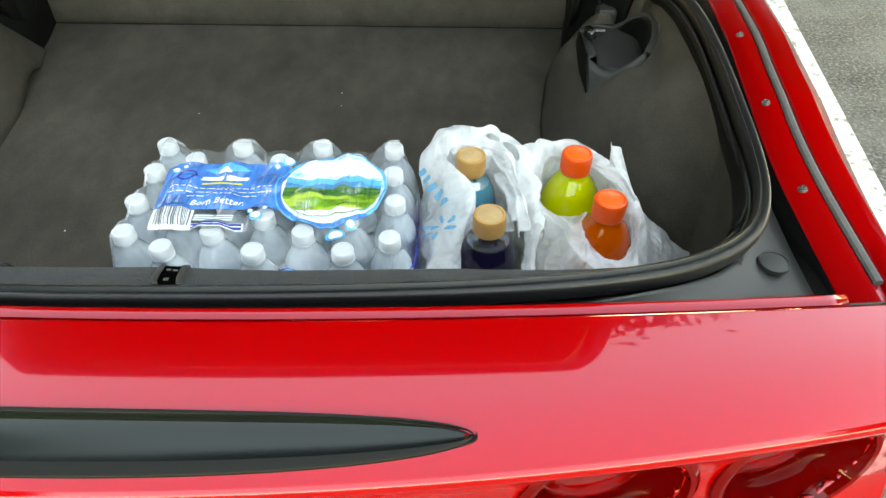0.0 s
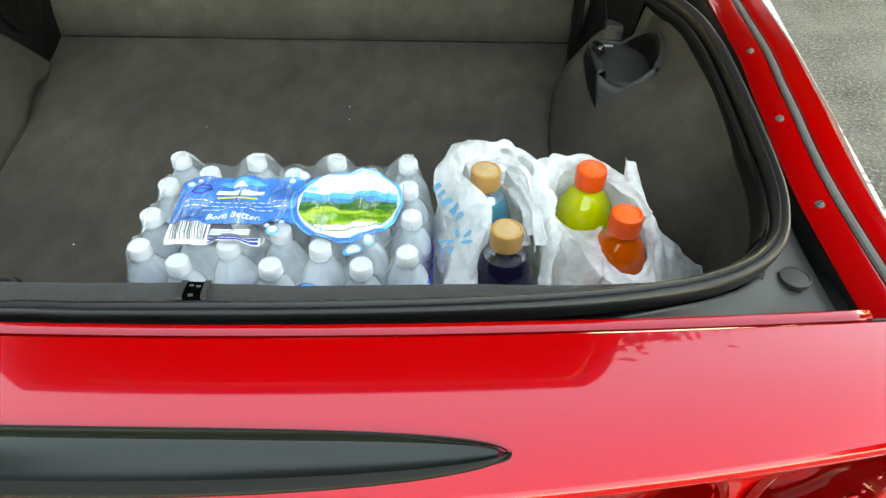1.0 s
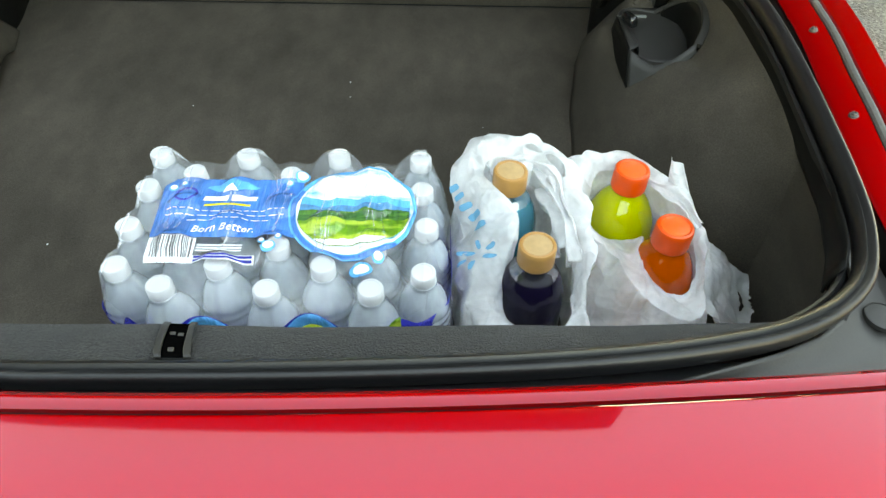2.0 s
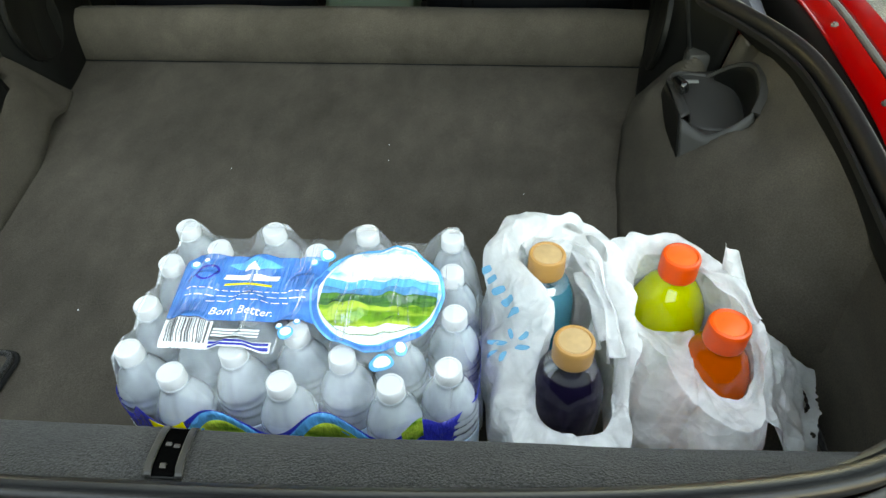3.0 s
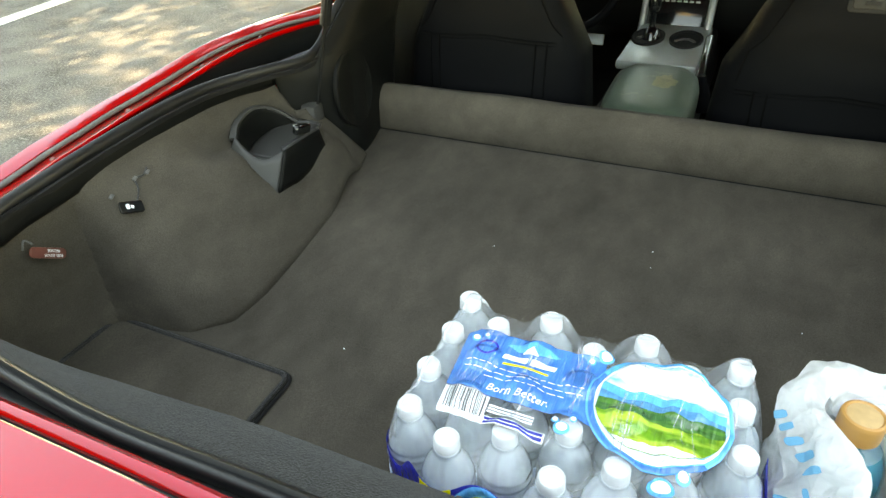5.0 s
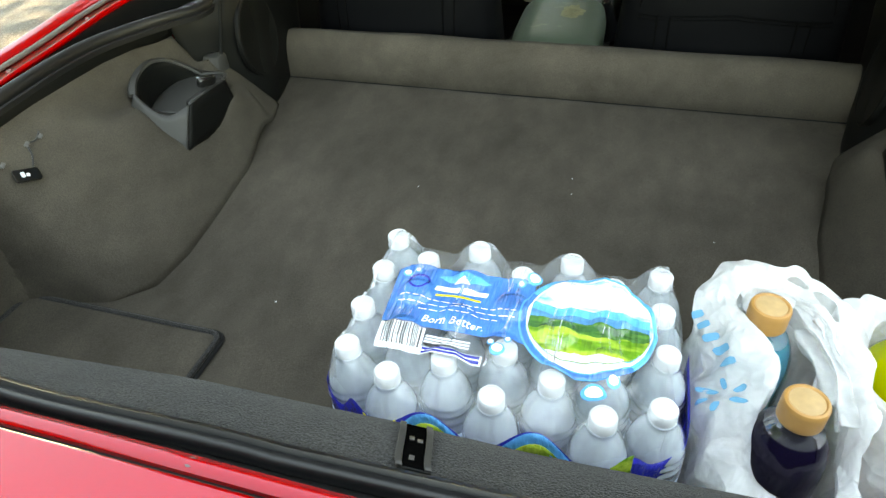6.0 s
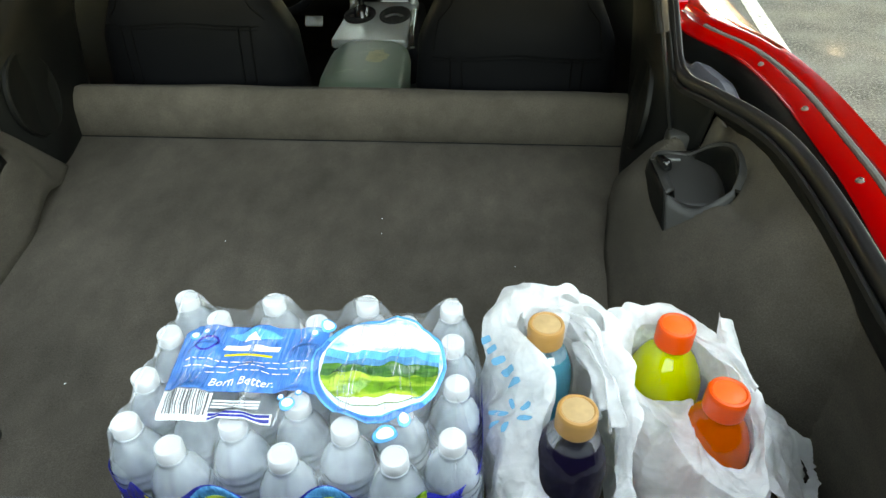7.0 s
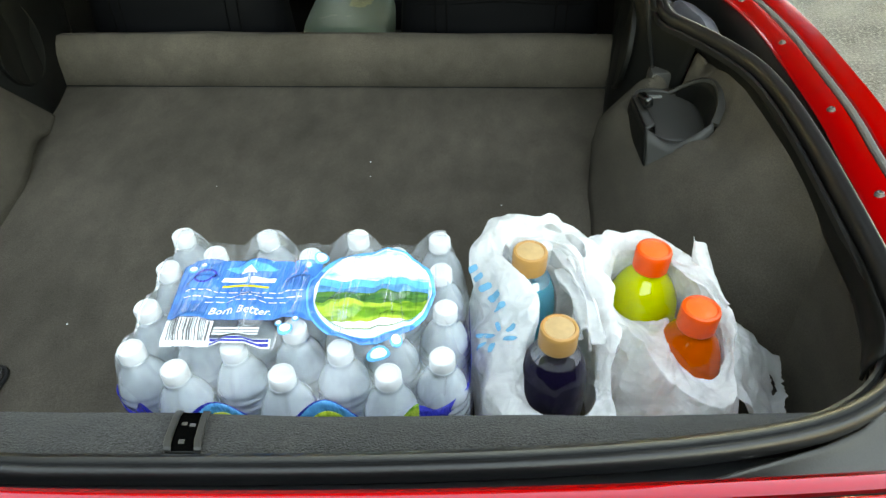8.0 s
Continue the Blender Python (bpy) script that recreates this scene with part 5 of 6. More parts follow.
def build_film():
    def top(u, v):
        x = (2 * u - 1) * 0.232
        front = -0.1465 + 0.9 * max(0, abs(x) - 0.11) ** 1.2
        y = front + (0.152 - front) * v
        edge = 0.180 if x < 0 else 0.172
        ex = max(0, abs(x) - edge)
        z = film_z(math.copysign(min(abs(x), edge), x), y) - 2.6 * ex
        back = 0.107 + 0.013 * math.cos((x + 0.17) * 2 * math.pi / 0.1124)
        z -= 2.4 * max(0, y - back)
        z -= 2.2 * max(0, front + 0.012 - y)
        x2 = math.copysign(min(abs(x), (0.211 if x < 0 else 0.204) + 0.005 * math.sin(y * 97 + 0.8)), x)
        return Vector((x2, y, max(z + 0.0030 + 0.0016 * noise.noise((x * 110, y * 14, 0)), 0.05)))
    bm = sheet(top, 190, 90)
    for q in bm.faces:
        c = q.calc_center_median()
        q.material_index = int(abs(c.x) > 0.176 or c.y > 0.108)
    f = part("wrap", bm, [wrap_film, wrap_end], pack, "clear wrinkled shrink film", sharp=0)
    f.matrix_parent_inverse = Matrix.Identity(4)
    return f


def build_print():
    """Printed artwork on the film: a blue panel, an oval landscape, a bar code and drops."""
    def panel(u, v):
        x, y = -0.148 + 0.172 * u, -0.040 + 0.100 * v
        cut = 0.012 * max(0, 1 - u * 12) * ease((v - 0.85) / 0.15)
        return (x + cut + 0.008 * (1 - v) - 0.004, y)
    lay("blue_panel", panel, 60, 40, print_blue, 0.0010, "bright blue printed panel")
    lay("drop_ring", hoop_band(-0.120, 0.030, 0.014, 0.015, 0.8), 24, 2, print_navy, 0.0014, closed=True)
    # mountain mark over the name, which is a plain white bar
    lay("mark", lambda u, v: (-0.098 + 0.066 * u, 0.034 + 0.022 * v * (1 - abs(2 * u - 1)) ** 0.8 + 0.010 * abs(2 * u - 1) ** 2), 24, 6, print_cyan, 0.0014)
    lay("mark_peak", lambda u, v: (-0.076 + 0.020 * u, 0.033 + 0.014 * v * (1 - abs(2 * u - 1))), 10, 4, print_white, 0.0018)
    for bx, bw in ((-0.098, 0.030), (-0.064, 0.031)):
        lay("name_bar", lambda u, v: (bx + bw * u + 0.0015 * v, 0.0205 + 0.0075 * v), 16, 4, print_white, 0.0016)
    lay("underline", lambda u, v: (-0.094 + 0.056 * u, 0.0115 + 0.003 * v - 0.003 * (2 * u - 1) ** 2 + 0.002), 16, 2, print_yellow, 0.0016)
    for row, (x0, x1) in enumerate(((-0.136, 0.004), (-0.136, 0.006), (-0.108, -0.016))):
        x = x0
        r = random.Random(row + 4)
        while x < x1:
            w = r.uniform(0.004, 0.012)
            lay("text_bar", lambda u, v: (x + w * u, 0.0025 - 0.0080 * row + 0.0010 * v), 4, 1, print_white, 0.0015)
            x += w + 0.0028
    words("Born Better.", 0.0145, (-0.062, -0.029, 0.2), Matrix.Identity(4), print_white, wrap, "slogan", 0.0001, 0.2, lambda x, y: film_z(x, y) + 0.0066).matrix_parent_inverse = Matrix.Identity(4)
    # bar code and small print
    lay("bar_code", lambda u, v: (-0.143 + 0.054 * u + 0.003 * (1 - v), -0.078 + 0.036 * v), 24, 16, print_white, 0.0012, "white bar code patch")
    r = random.Random(9)
    x = -0.138
    while x < -0.094:
        w = r.choice((0.0008, 0.0014, 0.002))
        lay("bar", lambda u, v: (x + w * u + 0.003 * (1 - v), -0.072 + 0.029 * v), 1, 10, print_glare_black, 0.0016)
        x += w + r.choice((0.0008, 0.0012, 0.002))
    for row in range(3):
        lay("text_bar", lambda u, v: (-0.086 + 0.052 * u, -0.054 - 0.0042 * row + 0.0026 * v), 16, 1, print_white, 0.0012)
    lay("note_box", lambda u, v: (-0.087 + 0.070 * u, -0.079 + 0.0105 * v), 20, 4, print_white, 0.0012)
    for row in range(2):
        lay("text_bar", lambda u, v: (-0.085 + 0.066 * u, -0.0775 + 0.0045 * row + 0.0032 * v), 20, 1, print_navy, 0.0016)
    # oval landscape
    cx, cy = 0.0885, 0.005
    lay("oval_rim", blob(cx - 0.002, cy - 0.001, 0.0765, 0.0785), 72, 16, print_cyan, 0.0015, "oval printed landscape with a bright rim", True)
    lay("oval_shade", lambda u, v: (cx + math.cos(math.pi * (0.85 + 0.9 * u)) * 0.074 * (0.955 + 0.075 * v), cy + math.sin(math.pi * (0.85 + 0.9 * u)) * 0.076 * (0.955 + 0.075 * v)), 40, 4, print_blue, 0.0018)
    lay("oval_white", blob(cx, cy + 0.001, 0.0700, 0.0720), 72, 16, print_white, 0.0021, "", True)
    lay("oval_sky", blob(cx + 0.001, cy + 0.002, 0.0675, 0.0685, 2.0, 0.012), 72, 20, print_sky, 0.0026, "", True)
    def inside(u, lo, hi, k=0.066):
        x = (2 * u - 1) * k
        e = math.sqrt(max(0, 1 - (x / (k + 0.003)) ** 2)) * 0.064
        return x, max(-e, min(e, lo)), max(-e, min(e, hi))
    def strip(lo, hi):
        def fn(u, v):
            x = (2 * u - 1) * 0.066
            _, a, b = inside(u, lo(x), hi(x))
            return cx + x, cy + a + (b - a) * v
        return fn
    ridge = lambda x: 0.006 + 0.006 * noise.noise((x * 40, 0, 5)) + 0.05 * abs(x) ** 1.4
    lay("blue_sky", strip(lambda x: -0.01, lambda x: ridge(x) + 0.013 + 0.004 * noise.noise((x * 60, 9, 5))), 50, 8, print_cyan, 0.0028)
    lay("mountain_range", strip(lambda x: -0.02, ridge), 50, 8, print_ink("print_mountain", (0.03, 0.24, 0.46), 0.3, scale=60), 0.0034)
    lay("wooded_hill", strip(lambda x: -0.06, lambda x: -0.003 + 0.005 * noise.noise((x * 50, 3, 5)) + 0.12 * abs(x) ** 1.6), 50, 10, print_hill, 0.0041)
    lay("meadow", strip(lambda x: -0.06, lambda x: -0.019 + 0.005 * noise.noise((x * 60, 7, 5))), 50, 12, print_green, 0.0048)
    lay("oval_foot", strip(lambda x: -0.06, lambda x: -0.050 + 0.005 * noise.noise((x * 80, 1, 5))), 50, 4, print_white, 0.0055)
    for x, y, r in ((0.018, 0.064, 0.009), (0.003, 0.052, 0.005), (-0.139, 0.043, 0.006), (-0.128, 0.051, 0.004), (-0.003, -0.058, 0.0085), (-0.012, -0.050, 0.004), (0.006, -0.043, 0.004), (0.104, -0.088, 0.013), (0.122, -0.070, 0.007)):
        lay("drop", blob(x, y, r, r), 20, 4, print_cyan, 0.0016, "", True)
        lay("drop_shine", blob(x, y + r * 0.15, r * 0.72, r * 0.68), 20, 3, print_white, 0.0020, "", True)


def build_front_print():
    """The printed band of film round the foot of the pack."""
    path = spline([(-0.204, 0.03, 0), (-0.204, -0.075, 0), (-0.190, -0.109, 0), (-0.152, -0.133, 0), (-0.114, -0.1475, 0), (0, -0.1490, 0), (0.114, -0.1475, 0), (0.152, -0.133, 0), (0.190, -0.109, 0), (0.204, -0.075, 0), (0.204, 0.03, 0)], 12)
    n = len(path) - 1
    def height(x):
        """High between the foremost bottles, low before each of them."""
        mid = 0.182 + 0.022 * math.cos((x + 0.056) * math.pi / 0.0565) + 0.004 * math.sin(x * 40)
        end = 0.146 if x < 0 else 0.158
        return mid + (end - mid) * ease((abs(x) - 0.135) / 0.035)
    def band(k0, k1, off, u0=0.0, u1=1.0, bow=0.0):
        def fn(u, v):
            w = (u0 + (u1 - u0) * u) * n
            i = min(int(w), n - 1)
            q = path[i].lerp(path[i + 1], w - i)
            d = (path[i + 1] - path[i]).normalized()
            out = Vector((d.y, -d.x, 0))
            t = height(q.x)
            lift = bow * (math.sin(math.pi * u) - 1)
            return Vector((q.x, q.y, t * (k0 + (k1 - k0) * v) + lift)) + out * (off + 0.0008 * noise.noise((q.x * 60, v * 4, 2)))
        return fn
    def at_x(x):
        return min(range(n + 1), key=lambda i: abs(path[i].x - x) + (path[i].y > -0.1) * 9) / n
    def piece(name, fn, nu, nv, material, parent, label=""):
        o = part(name, sheet(fn, nu, nv), material, parent, label, thick=0.0003, sharp=0)
        o.matrix_parent_inverse = Matrix.Identity(4)
        return o
    main = piece("foot_band", band(0.0, 1.0, 0.0), n * 2, 10, print_navy, pack, "printed navy film round the foot of the pack")
    for x0, x1, k0, k1, mt, off, bow in ((-0.092, 0.004, 0.84, 1.0, print_cyan, 0.0010, 0.012), (-0.086, -0.010, 0.78, 0.93, print_green, 0.0015, 0.014), (-0.004, 0.122, 0.84, 1.0, print_cyan, 0.0010, 0.012),
                                         (0.020, 0.104, 0.78, 0.92, print_green, 0.0015, 0.014), (0.128, 0.148, 0.84, 1.03, print_green, 0.0012, 0.0)):
        piece("print_arc", band(k0, k1, off, at_x(x0), at_x(x1), bow), 30, 4, mt, main)
    piece("count_tag", band(0.84, 1.02, 0.0024, at_x(-0.128), at_x(-0.093)), 10, 6, print_yellow, main, "yellow count tag")
    w = words("28", 0.026, (-0.111, -0.1517, 0.158), Euler((radians(90), 0, 0)).to_matrix().to_4x4(), print_glare_black, main, "count")
    w.matrix_parent_inverse = Matrix.Identity(4)


def build_creases():
    """Thin whiter strips that stand in for streak highlights on the creases where the film is drawn tight between the
    caps.
    """
    r = random.Random(12)
    bm = bmesh.new()
    shine = film_material("crease_shine", (0.95, 0.97, 1.0), 0.42, 0.15, grain=200, bump=0.3, shiny=0.5)
    for k in range(120):
        cx, cy = r.choice(SPOTS)
        a = r.choice((-1, 1)) * math.pi / 2 + r.gauss(0, 0.16)
        x0, y0, n, length = cx + r.uniform(-0.01, 0.01), cy + math.copysign(0.014, math.sin(a)), 14, r.uniform(0.03, 0.10)
        width = r.uniform(0.0002, 0.0007)
        row = []
        for i in range(n + 1):
            s = i / n
            x, y = x0 + math.cos(a) * length * s, y0 + math.sin(a) * length * s
            if not (-0.165 < x < 0.165 and -0.085 < y < 0.074):
                break
            z = film_z(x, y) + 0.0102
            w = width * math.sin(math.pi * min(1, 0.15 + 0.85 * s)) + 0.0001
            side = Vector((-math.sin(a), math.cos(a), 0)) * w
            row.append([bm.verts.new(Vector((x, y, z - 0.0007)) - side), bm.verts.new((x, y, z)), bm.verts.new(Vector((x, y, z - 0.0007)) + side)])
        for p, q in zip(row, row[1:]):
            for j in (0, 1):
                bm.faces.new((p[j], p[j + 1], q[j + 1], q[j]))
    ob = part("film_creases", finish(bm), shine, wrap, sharp=0)
    tagged(ob, "pale strips put in as highlights along creases in the stretched film", kind="stuff")
    ob.matrix_parent_inverse = Matrix.Identity(4)


build_bottles()
wrap = build_film()
bpy.context.view_layer.update()
build_creases()
build_print()
build_front_print()


# ---- sports drinks ----
def build_drink(at, liquid, cap_colour, cap_top, label, neck_mat=None, girth=1.0):
    d = thing("drink_bottle", (at[0], at[1], floor_z(at[1]) + 0.001), label, "drink bottle", "sports drinks")
    h = at[2] - floor_z(at[1]) - 0.001
    k = h / 0.222
    prof = [(0, 0.003), (0.034, 0.0), (0.040, 0.008), (0.041, 0.03), (0.039, 0.06), (0.041, 0.09), (0.041, 0.125), (0.0405, 0.138), (0.0385, 0.152), (0.0345, 0.166), (0.0285, 0.178), (0.0225, 0.186), (0.0195, 0.190), (0.0185, 0.197), (0, 0.198)]
    prof = [(r * (1 + (girth - 1) * ease((0.186 - z) / 0.05)), z) for r, z in prof]
    full = [(r, z) for r, z in prof if z <= 0.179] + [(0.0272, 0.1796), (0, 0.180)]
    b = part("bottle", lathe([(r, z * k) for r, z in full], 36), liquid, d, sharp=0)
    b.matrix_parent_inverse = Matrix.Identity(4)
    neck = part("neck", lathe([(r, z * k) for r, z in prof if 0.17 < z < 0.1975], 36), neck_mat or neck_plastic, b, "" if neck_mat else "clear neck above the drink", sharp=0)
    neck.matrix_parent_inverse = Matrix.Identity(4)
    c = lathe([(0.0205, 0.1935 * k), (0.0215, 0.195 * k), (0.0215, 0.198 * k), (0.0215, 0.216 * k), (0.0216, 0.2182 * k), (0.0205, 0.2212 * k), (0.018, 0.222 * k), (0.0165, 0.2205 * k), (0.0085, 0.2205 * k), (0.0075, 0.2212 * k), (0, 0.2212 * k)], 88)
    for v in c.verts:
        if 0.197 * k < v.co.z < 0.2195 * k and math.hypot(v.co.x, v.co.y) > 0.021:
            ang = math.atan2(v.co.y, v.co.x)
            f = 1 + 0.010 * (round(ang / (2 * math.pi) * 88) % 2)
            v.co.x, v.co.y = v.co.x * f, v.co.y * f
    cp = part("cap", c, cap_colour, d, "ribbed plastic screw cap")
    cp.matrix_parent_inverse = Matrix.Identity(4)
    top = part("cap_top", lathe([(0.0166, 0.2205 * k), (0.0160, 0.2211 * k), (0.0135, 0.2211 * k), (0.0125, 0.2214 * k), (0, 0.2216 * k)], 40), cap_top, cp, "paler flat top of the cap")
    top.matrix_parent_inverse = Matrix.Identity(4)
    return d


neck_plastic = film_material("neck_plastic", (0.85, 0.9, 0.92), 0.30, 0.05, grain=20, bump=0.15, shiny=0.95)
tan_cap = surface("tan_cap", (0.43, 0.20, 0.06), rough=0.45, vary=0.06, bump=0.05)
tan_top = surface("tan_cap_top", (0.46, 0.285, 0.14), rough=0.4, vary=0.12, scale=90, bump=0.15)
orange_top = surface("orange_cap_top", (0.82, 0.105, 0.012), rough=0.4, vary=0.1, scale=90, bump=0.15)
orange_cap = surface("orange_cap", (0.80, 0.062, 0.002), rough=0.42, vary=0.05, bump=0.05)
teal_drink = clear("teal_drink", (0.001, 0.21, 0.28), 0.05, 0.15, 1.38, bump=0.12, grain=25, coat=0.6)
purple_drink = clear("purple_drink", (0.006, 0.004, 0.016), 0.03, 0.2, 1.3)
lime_drink = clear("lime_drink", (0.46, 0.48, 0.003), 0.06, 0.2, 1.38, bump=0.12, grain=25, coat=0.7)
orange_drink = clear("orange_drink", (0.52, 0.062, 0.0005), 0.05, 0.2, 1.36, bump=0.12, grain=25, coat=0.3)
DRINKS = {"teal": (0.394, 0.064, 0.873), "purple": (0.418, -0.056, 0.867), "lime": (0.543, 0.062, 0.880), "orange": (0.575, -0.032, 0.876)}
build_drink(DRINKS["teal"], teal_drink, tan_cap, tan_top, "teal sports drink with a tan cap in a shopping bag")
build_drink(DRINKS["purple"], purple_drink, tan_cap, tan_top, "dark purple sports drink with a tan cap in a shopping bag")
build_drink(DRINKS["lime"], lime_drink, orange_cap, orange_top, "lime yellow sports drink with an orange cap in a shopping bag", lime_drink, 1.14)
build_drink(DRINKS["orange"], orange_drink, orange_cap, orange_top, "orange sports drink with an orange cap in a shopping bag", orange_drink, 1.06)


# ---- shopping bags ----
def fold_set(seed):
    """Directions, spacing and depth of the straight creases in one crumpled film."""
    r = random.Random(seed)
    out = []
    for spacing, deep, count in ((0.120, 0.0100, 3), (0.066, 0.0070, 4), (0.036, 0.0030, 4)):
        for _ in range(count):
            d = Vector((r.gauss(0, 1), r.gauss(0, 1), r.gauss(0, 0.4))).normalized()
            out.append((d / (spacing * r.uniform(0.8, 1.3)), deep * r.uniform(0.6, 1.2), r.random()))
    return out


FOLDS = {}


def crease_noise(p, seed):
    """Crumpled film: flat facets between straight sharp creases, slackened by a slow warp."""
    warp = 0.30 * noise.noise((p.x * 9 + seed, p.y * 9, p.z * 7))
    out = 0.0
    if seed not in FOLDS:
        FOLDS[seed] = fold_set(seed)
    for d, deep, phase in FOLDS[seed]:
        out += deep * (abs(((p.x * d.x + p.y * d.y + p.z * d.z + phase + warp) % 1.0) * 2 - 1) - 0.5)
    return out


def loop_at(points, steps=24):
    n = len(points)
    pts = [Vector(points[i % n]) for i in range(-1, n + 2)]
    out = []
    for i in range(1, n + 1):
        a, b, c, d = pts[i - 1 : i + 3]
        for k in range(steps):
            t = k / steps
            out.append(0.5 * (2 * b + (c - a) * t + (2 * a - 5 * b + 4 * c - d) * t * t + (3 * b - a - 3 * c + d) * t ** 3))
    return out


def build_bag(label, centre, rx, ry, brow, mouth, seed, slits=()):
    """A thin bag: an oval foot, a wall up to the folded brow, and a slack band from there in to the mouth and down its hem."""
    b = thing("shopping_bag", (centre[0], centre[1], floor_z(centre[1])), label, "shopping bag", "shopping bags")
    high, rim = loop_at(brow), loop_at(mouth)
    n = len(high)
    ground = floor_z(centre[1]) + 0.004
    first = math.atan2(brow[0][1] - centre[1], brow[0][0] - centre[0])
    foot = []
    for k in range(n):
        a = first + 2 * math.pi * k / n
        foot.append(Vector((centre[0] + rx * math.copysign(abs(math.cos(a)) ** 0.8, math.cos(a)), centre[1] + ry * math.copysign(abs(math.sin(a)) ** 0.8, math.sin(a)), ground)))
    def at(u, v):
        k = round(u * n) % n
        out = Vector((high[k].x - centre[0], high[k].y - centre[1], 0)).normalized()
        if v < 0.45:
            t = v / 0.45
            p = foot[k].lerp(high[k], t)
            p += out * 0.012 * math.sin(math.pi * t)
            push, amp = out, min(1, 4 * t)
        elif v < 0.85:
            t = (v - 0.45) / 0.40
            p = high[k].lerp(rim[k], t)
            p.z += 0.004 * math.sin(math.pi * t) - 0.003 * t
            push, amp = (out * (1 - t) + Vector((0, 0, 1)) * (0.35 + 0.5 * t)).normalized(), 1 - 0.45 * t
        else:
            t = (v - 0.85) / 0.15
            inward = Vector((centre[0] - rim[k].x, centre[1] - rim[k].y, 0)).normalized()
            p = rim[k] + Vector((0, 0, -0.003 - 0.040 * t)) - inward * 0.004 * t
            push, amp = out, 0.55
        pleat = 0.0030 * min(1, v * 2.2) * (abs(math.sin(2 * math.pi * 8.5 * k / n + 2.2 * noise.noise((p.z * 8, seed, k * 0.03)))) - 0.6)
        return p + push * (crease_noise(p, seed) * amp + pleat)
    bm = sheet(at, n, 140, closed_u=True)
    bm.faces.ensure_lookup_table()
    gone = []
    for u0, u1, v0, v1 in slits:
        for j in range(140):
            for i in range(n):
                cu, cv = ((i + 0.5) / n - u0) / (u1 - u0), ((j + 0.5) / 140 - v0) / (v1 - v0)
                if 0 < cu < 1 and abs(cv - 0.5) < 0.5 * math.sin(math.pi * cu) ** 0.6:
                    gone.append(bm.faces[j * n + i])
    bmesh.ops.delete(bm, geom=gone, context="FACES")
    part("bag_body", bm, bag_white, b, sharp=0)
    return b


def ribbon(bag, name, pts, width, seed, tilt=0.0):
    line = spline(pts, 22)
    def at(u, v):
        i = round(u * (len(line) - 1))
        d = (line[min(i + 1, len(line) - 1)] - line[max(i - 1, 0)]).normalized()
        side = d.cross(Vector((0, 0, 1))).normalized()
        up = side.cross(d)
        w = (v - 0.5) * width * (1 + 0.35 * math.sin(u * 9 + seed))
        fold = 0.006 * math.sin(v * 9 + u * 4 + seed)
        p = line[i] + side * (w * math.cos(tilt) + fold * math.sin(tilt)) + up * (fold * math.cos(tilt) - w * math.sin(tilt))
        return p + up * crease_noise(p, seed) * 0.5
    return part(name, sheet(at, len(line) - 1, 24), bag_white, bag, thick=0.0004, sharp=0)


BROW_A = [(0.488, -0.03, 0.845), (0.480, 0.03, 0.862), (0.462, 0.085, 0.870), (0.436, 0.122, 0.878), (0.400, 0.130, 0.880), (0.359, 0.122, 0.870), (0.322, 0.098, 0.845), (0.322, 0.050, 0.815),
          (0.328, 0.0, 0.800), (0.338, -0.05, 0.798), (0.352, -0.10, 0.798), (0.372, -0.130, 0.79), (0.410, -0.138, 0.785), (0.455, -0.130, 0.785), (0.482, -0.10, 0.795), (0.488, -0.066, 0.82)]
MOUTH_A = [(0.469, -0.015, 0.835), (0.460, 0.03, 0.846), (0.445, 0.070, 0.852), (0.428, 0.102, 0.858), (0.402, 0.107, 0.862), (0.372, 0.094, 0.860), (0.362, 0.062, 0.862), (0.394, 0.014, 0.862),
           (0.400, -0.014, 0.858), (0.390, -0.034, 0.842), (0.382, -0.060, 0.812), (0.385, -0.096, 0.792), (0.405, -0.112, 0.786), (0.446, -0.115, 0.787), (0.466, -0.084, 0.792), (0.470, -0.045, 0.812)]
bag_a = build_bag("white thin plastic shopping bag with blue print round two bottles", (0.404, -0.004), 0.074, 0.122, BROW_A, MOUTH_A, 1.0, ((0.10, 0.165, 0.62, 0.74), (0.175, 0.225, 0.60, 0.72)))
ribbon(bag_a, "handle", [(0.430, 0.100, 0.852), (0.446, 0.070, 0.856), (0.460, 0.015, 0.850), (0.464, -0.05, 0.832)], 0.022, 5.0, 0.9)
ribbon(bag_a, "inner_fold", [(0.372, 0.088, 0.845), (0.395, 0.100, 0.852), (0.425, 0.092, 0.850)], 0.034, 6.0, 0.8)
ribbon(bag_a, "inner_fold", [(0.440, 0.075, 0.838), (0.450, 0.03, 0.832), (0.456, -0.02, 0.820)], 0.036, 6.5, 1.1)

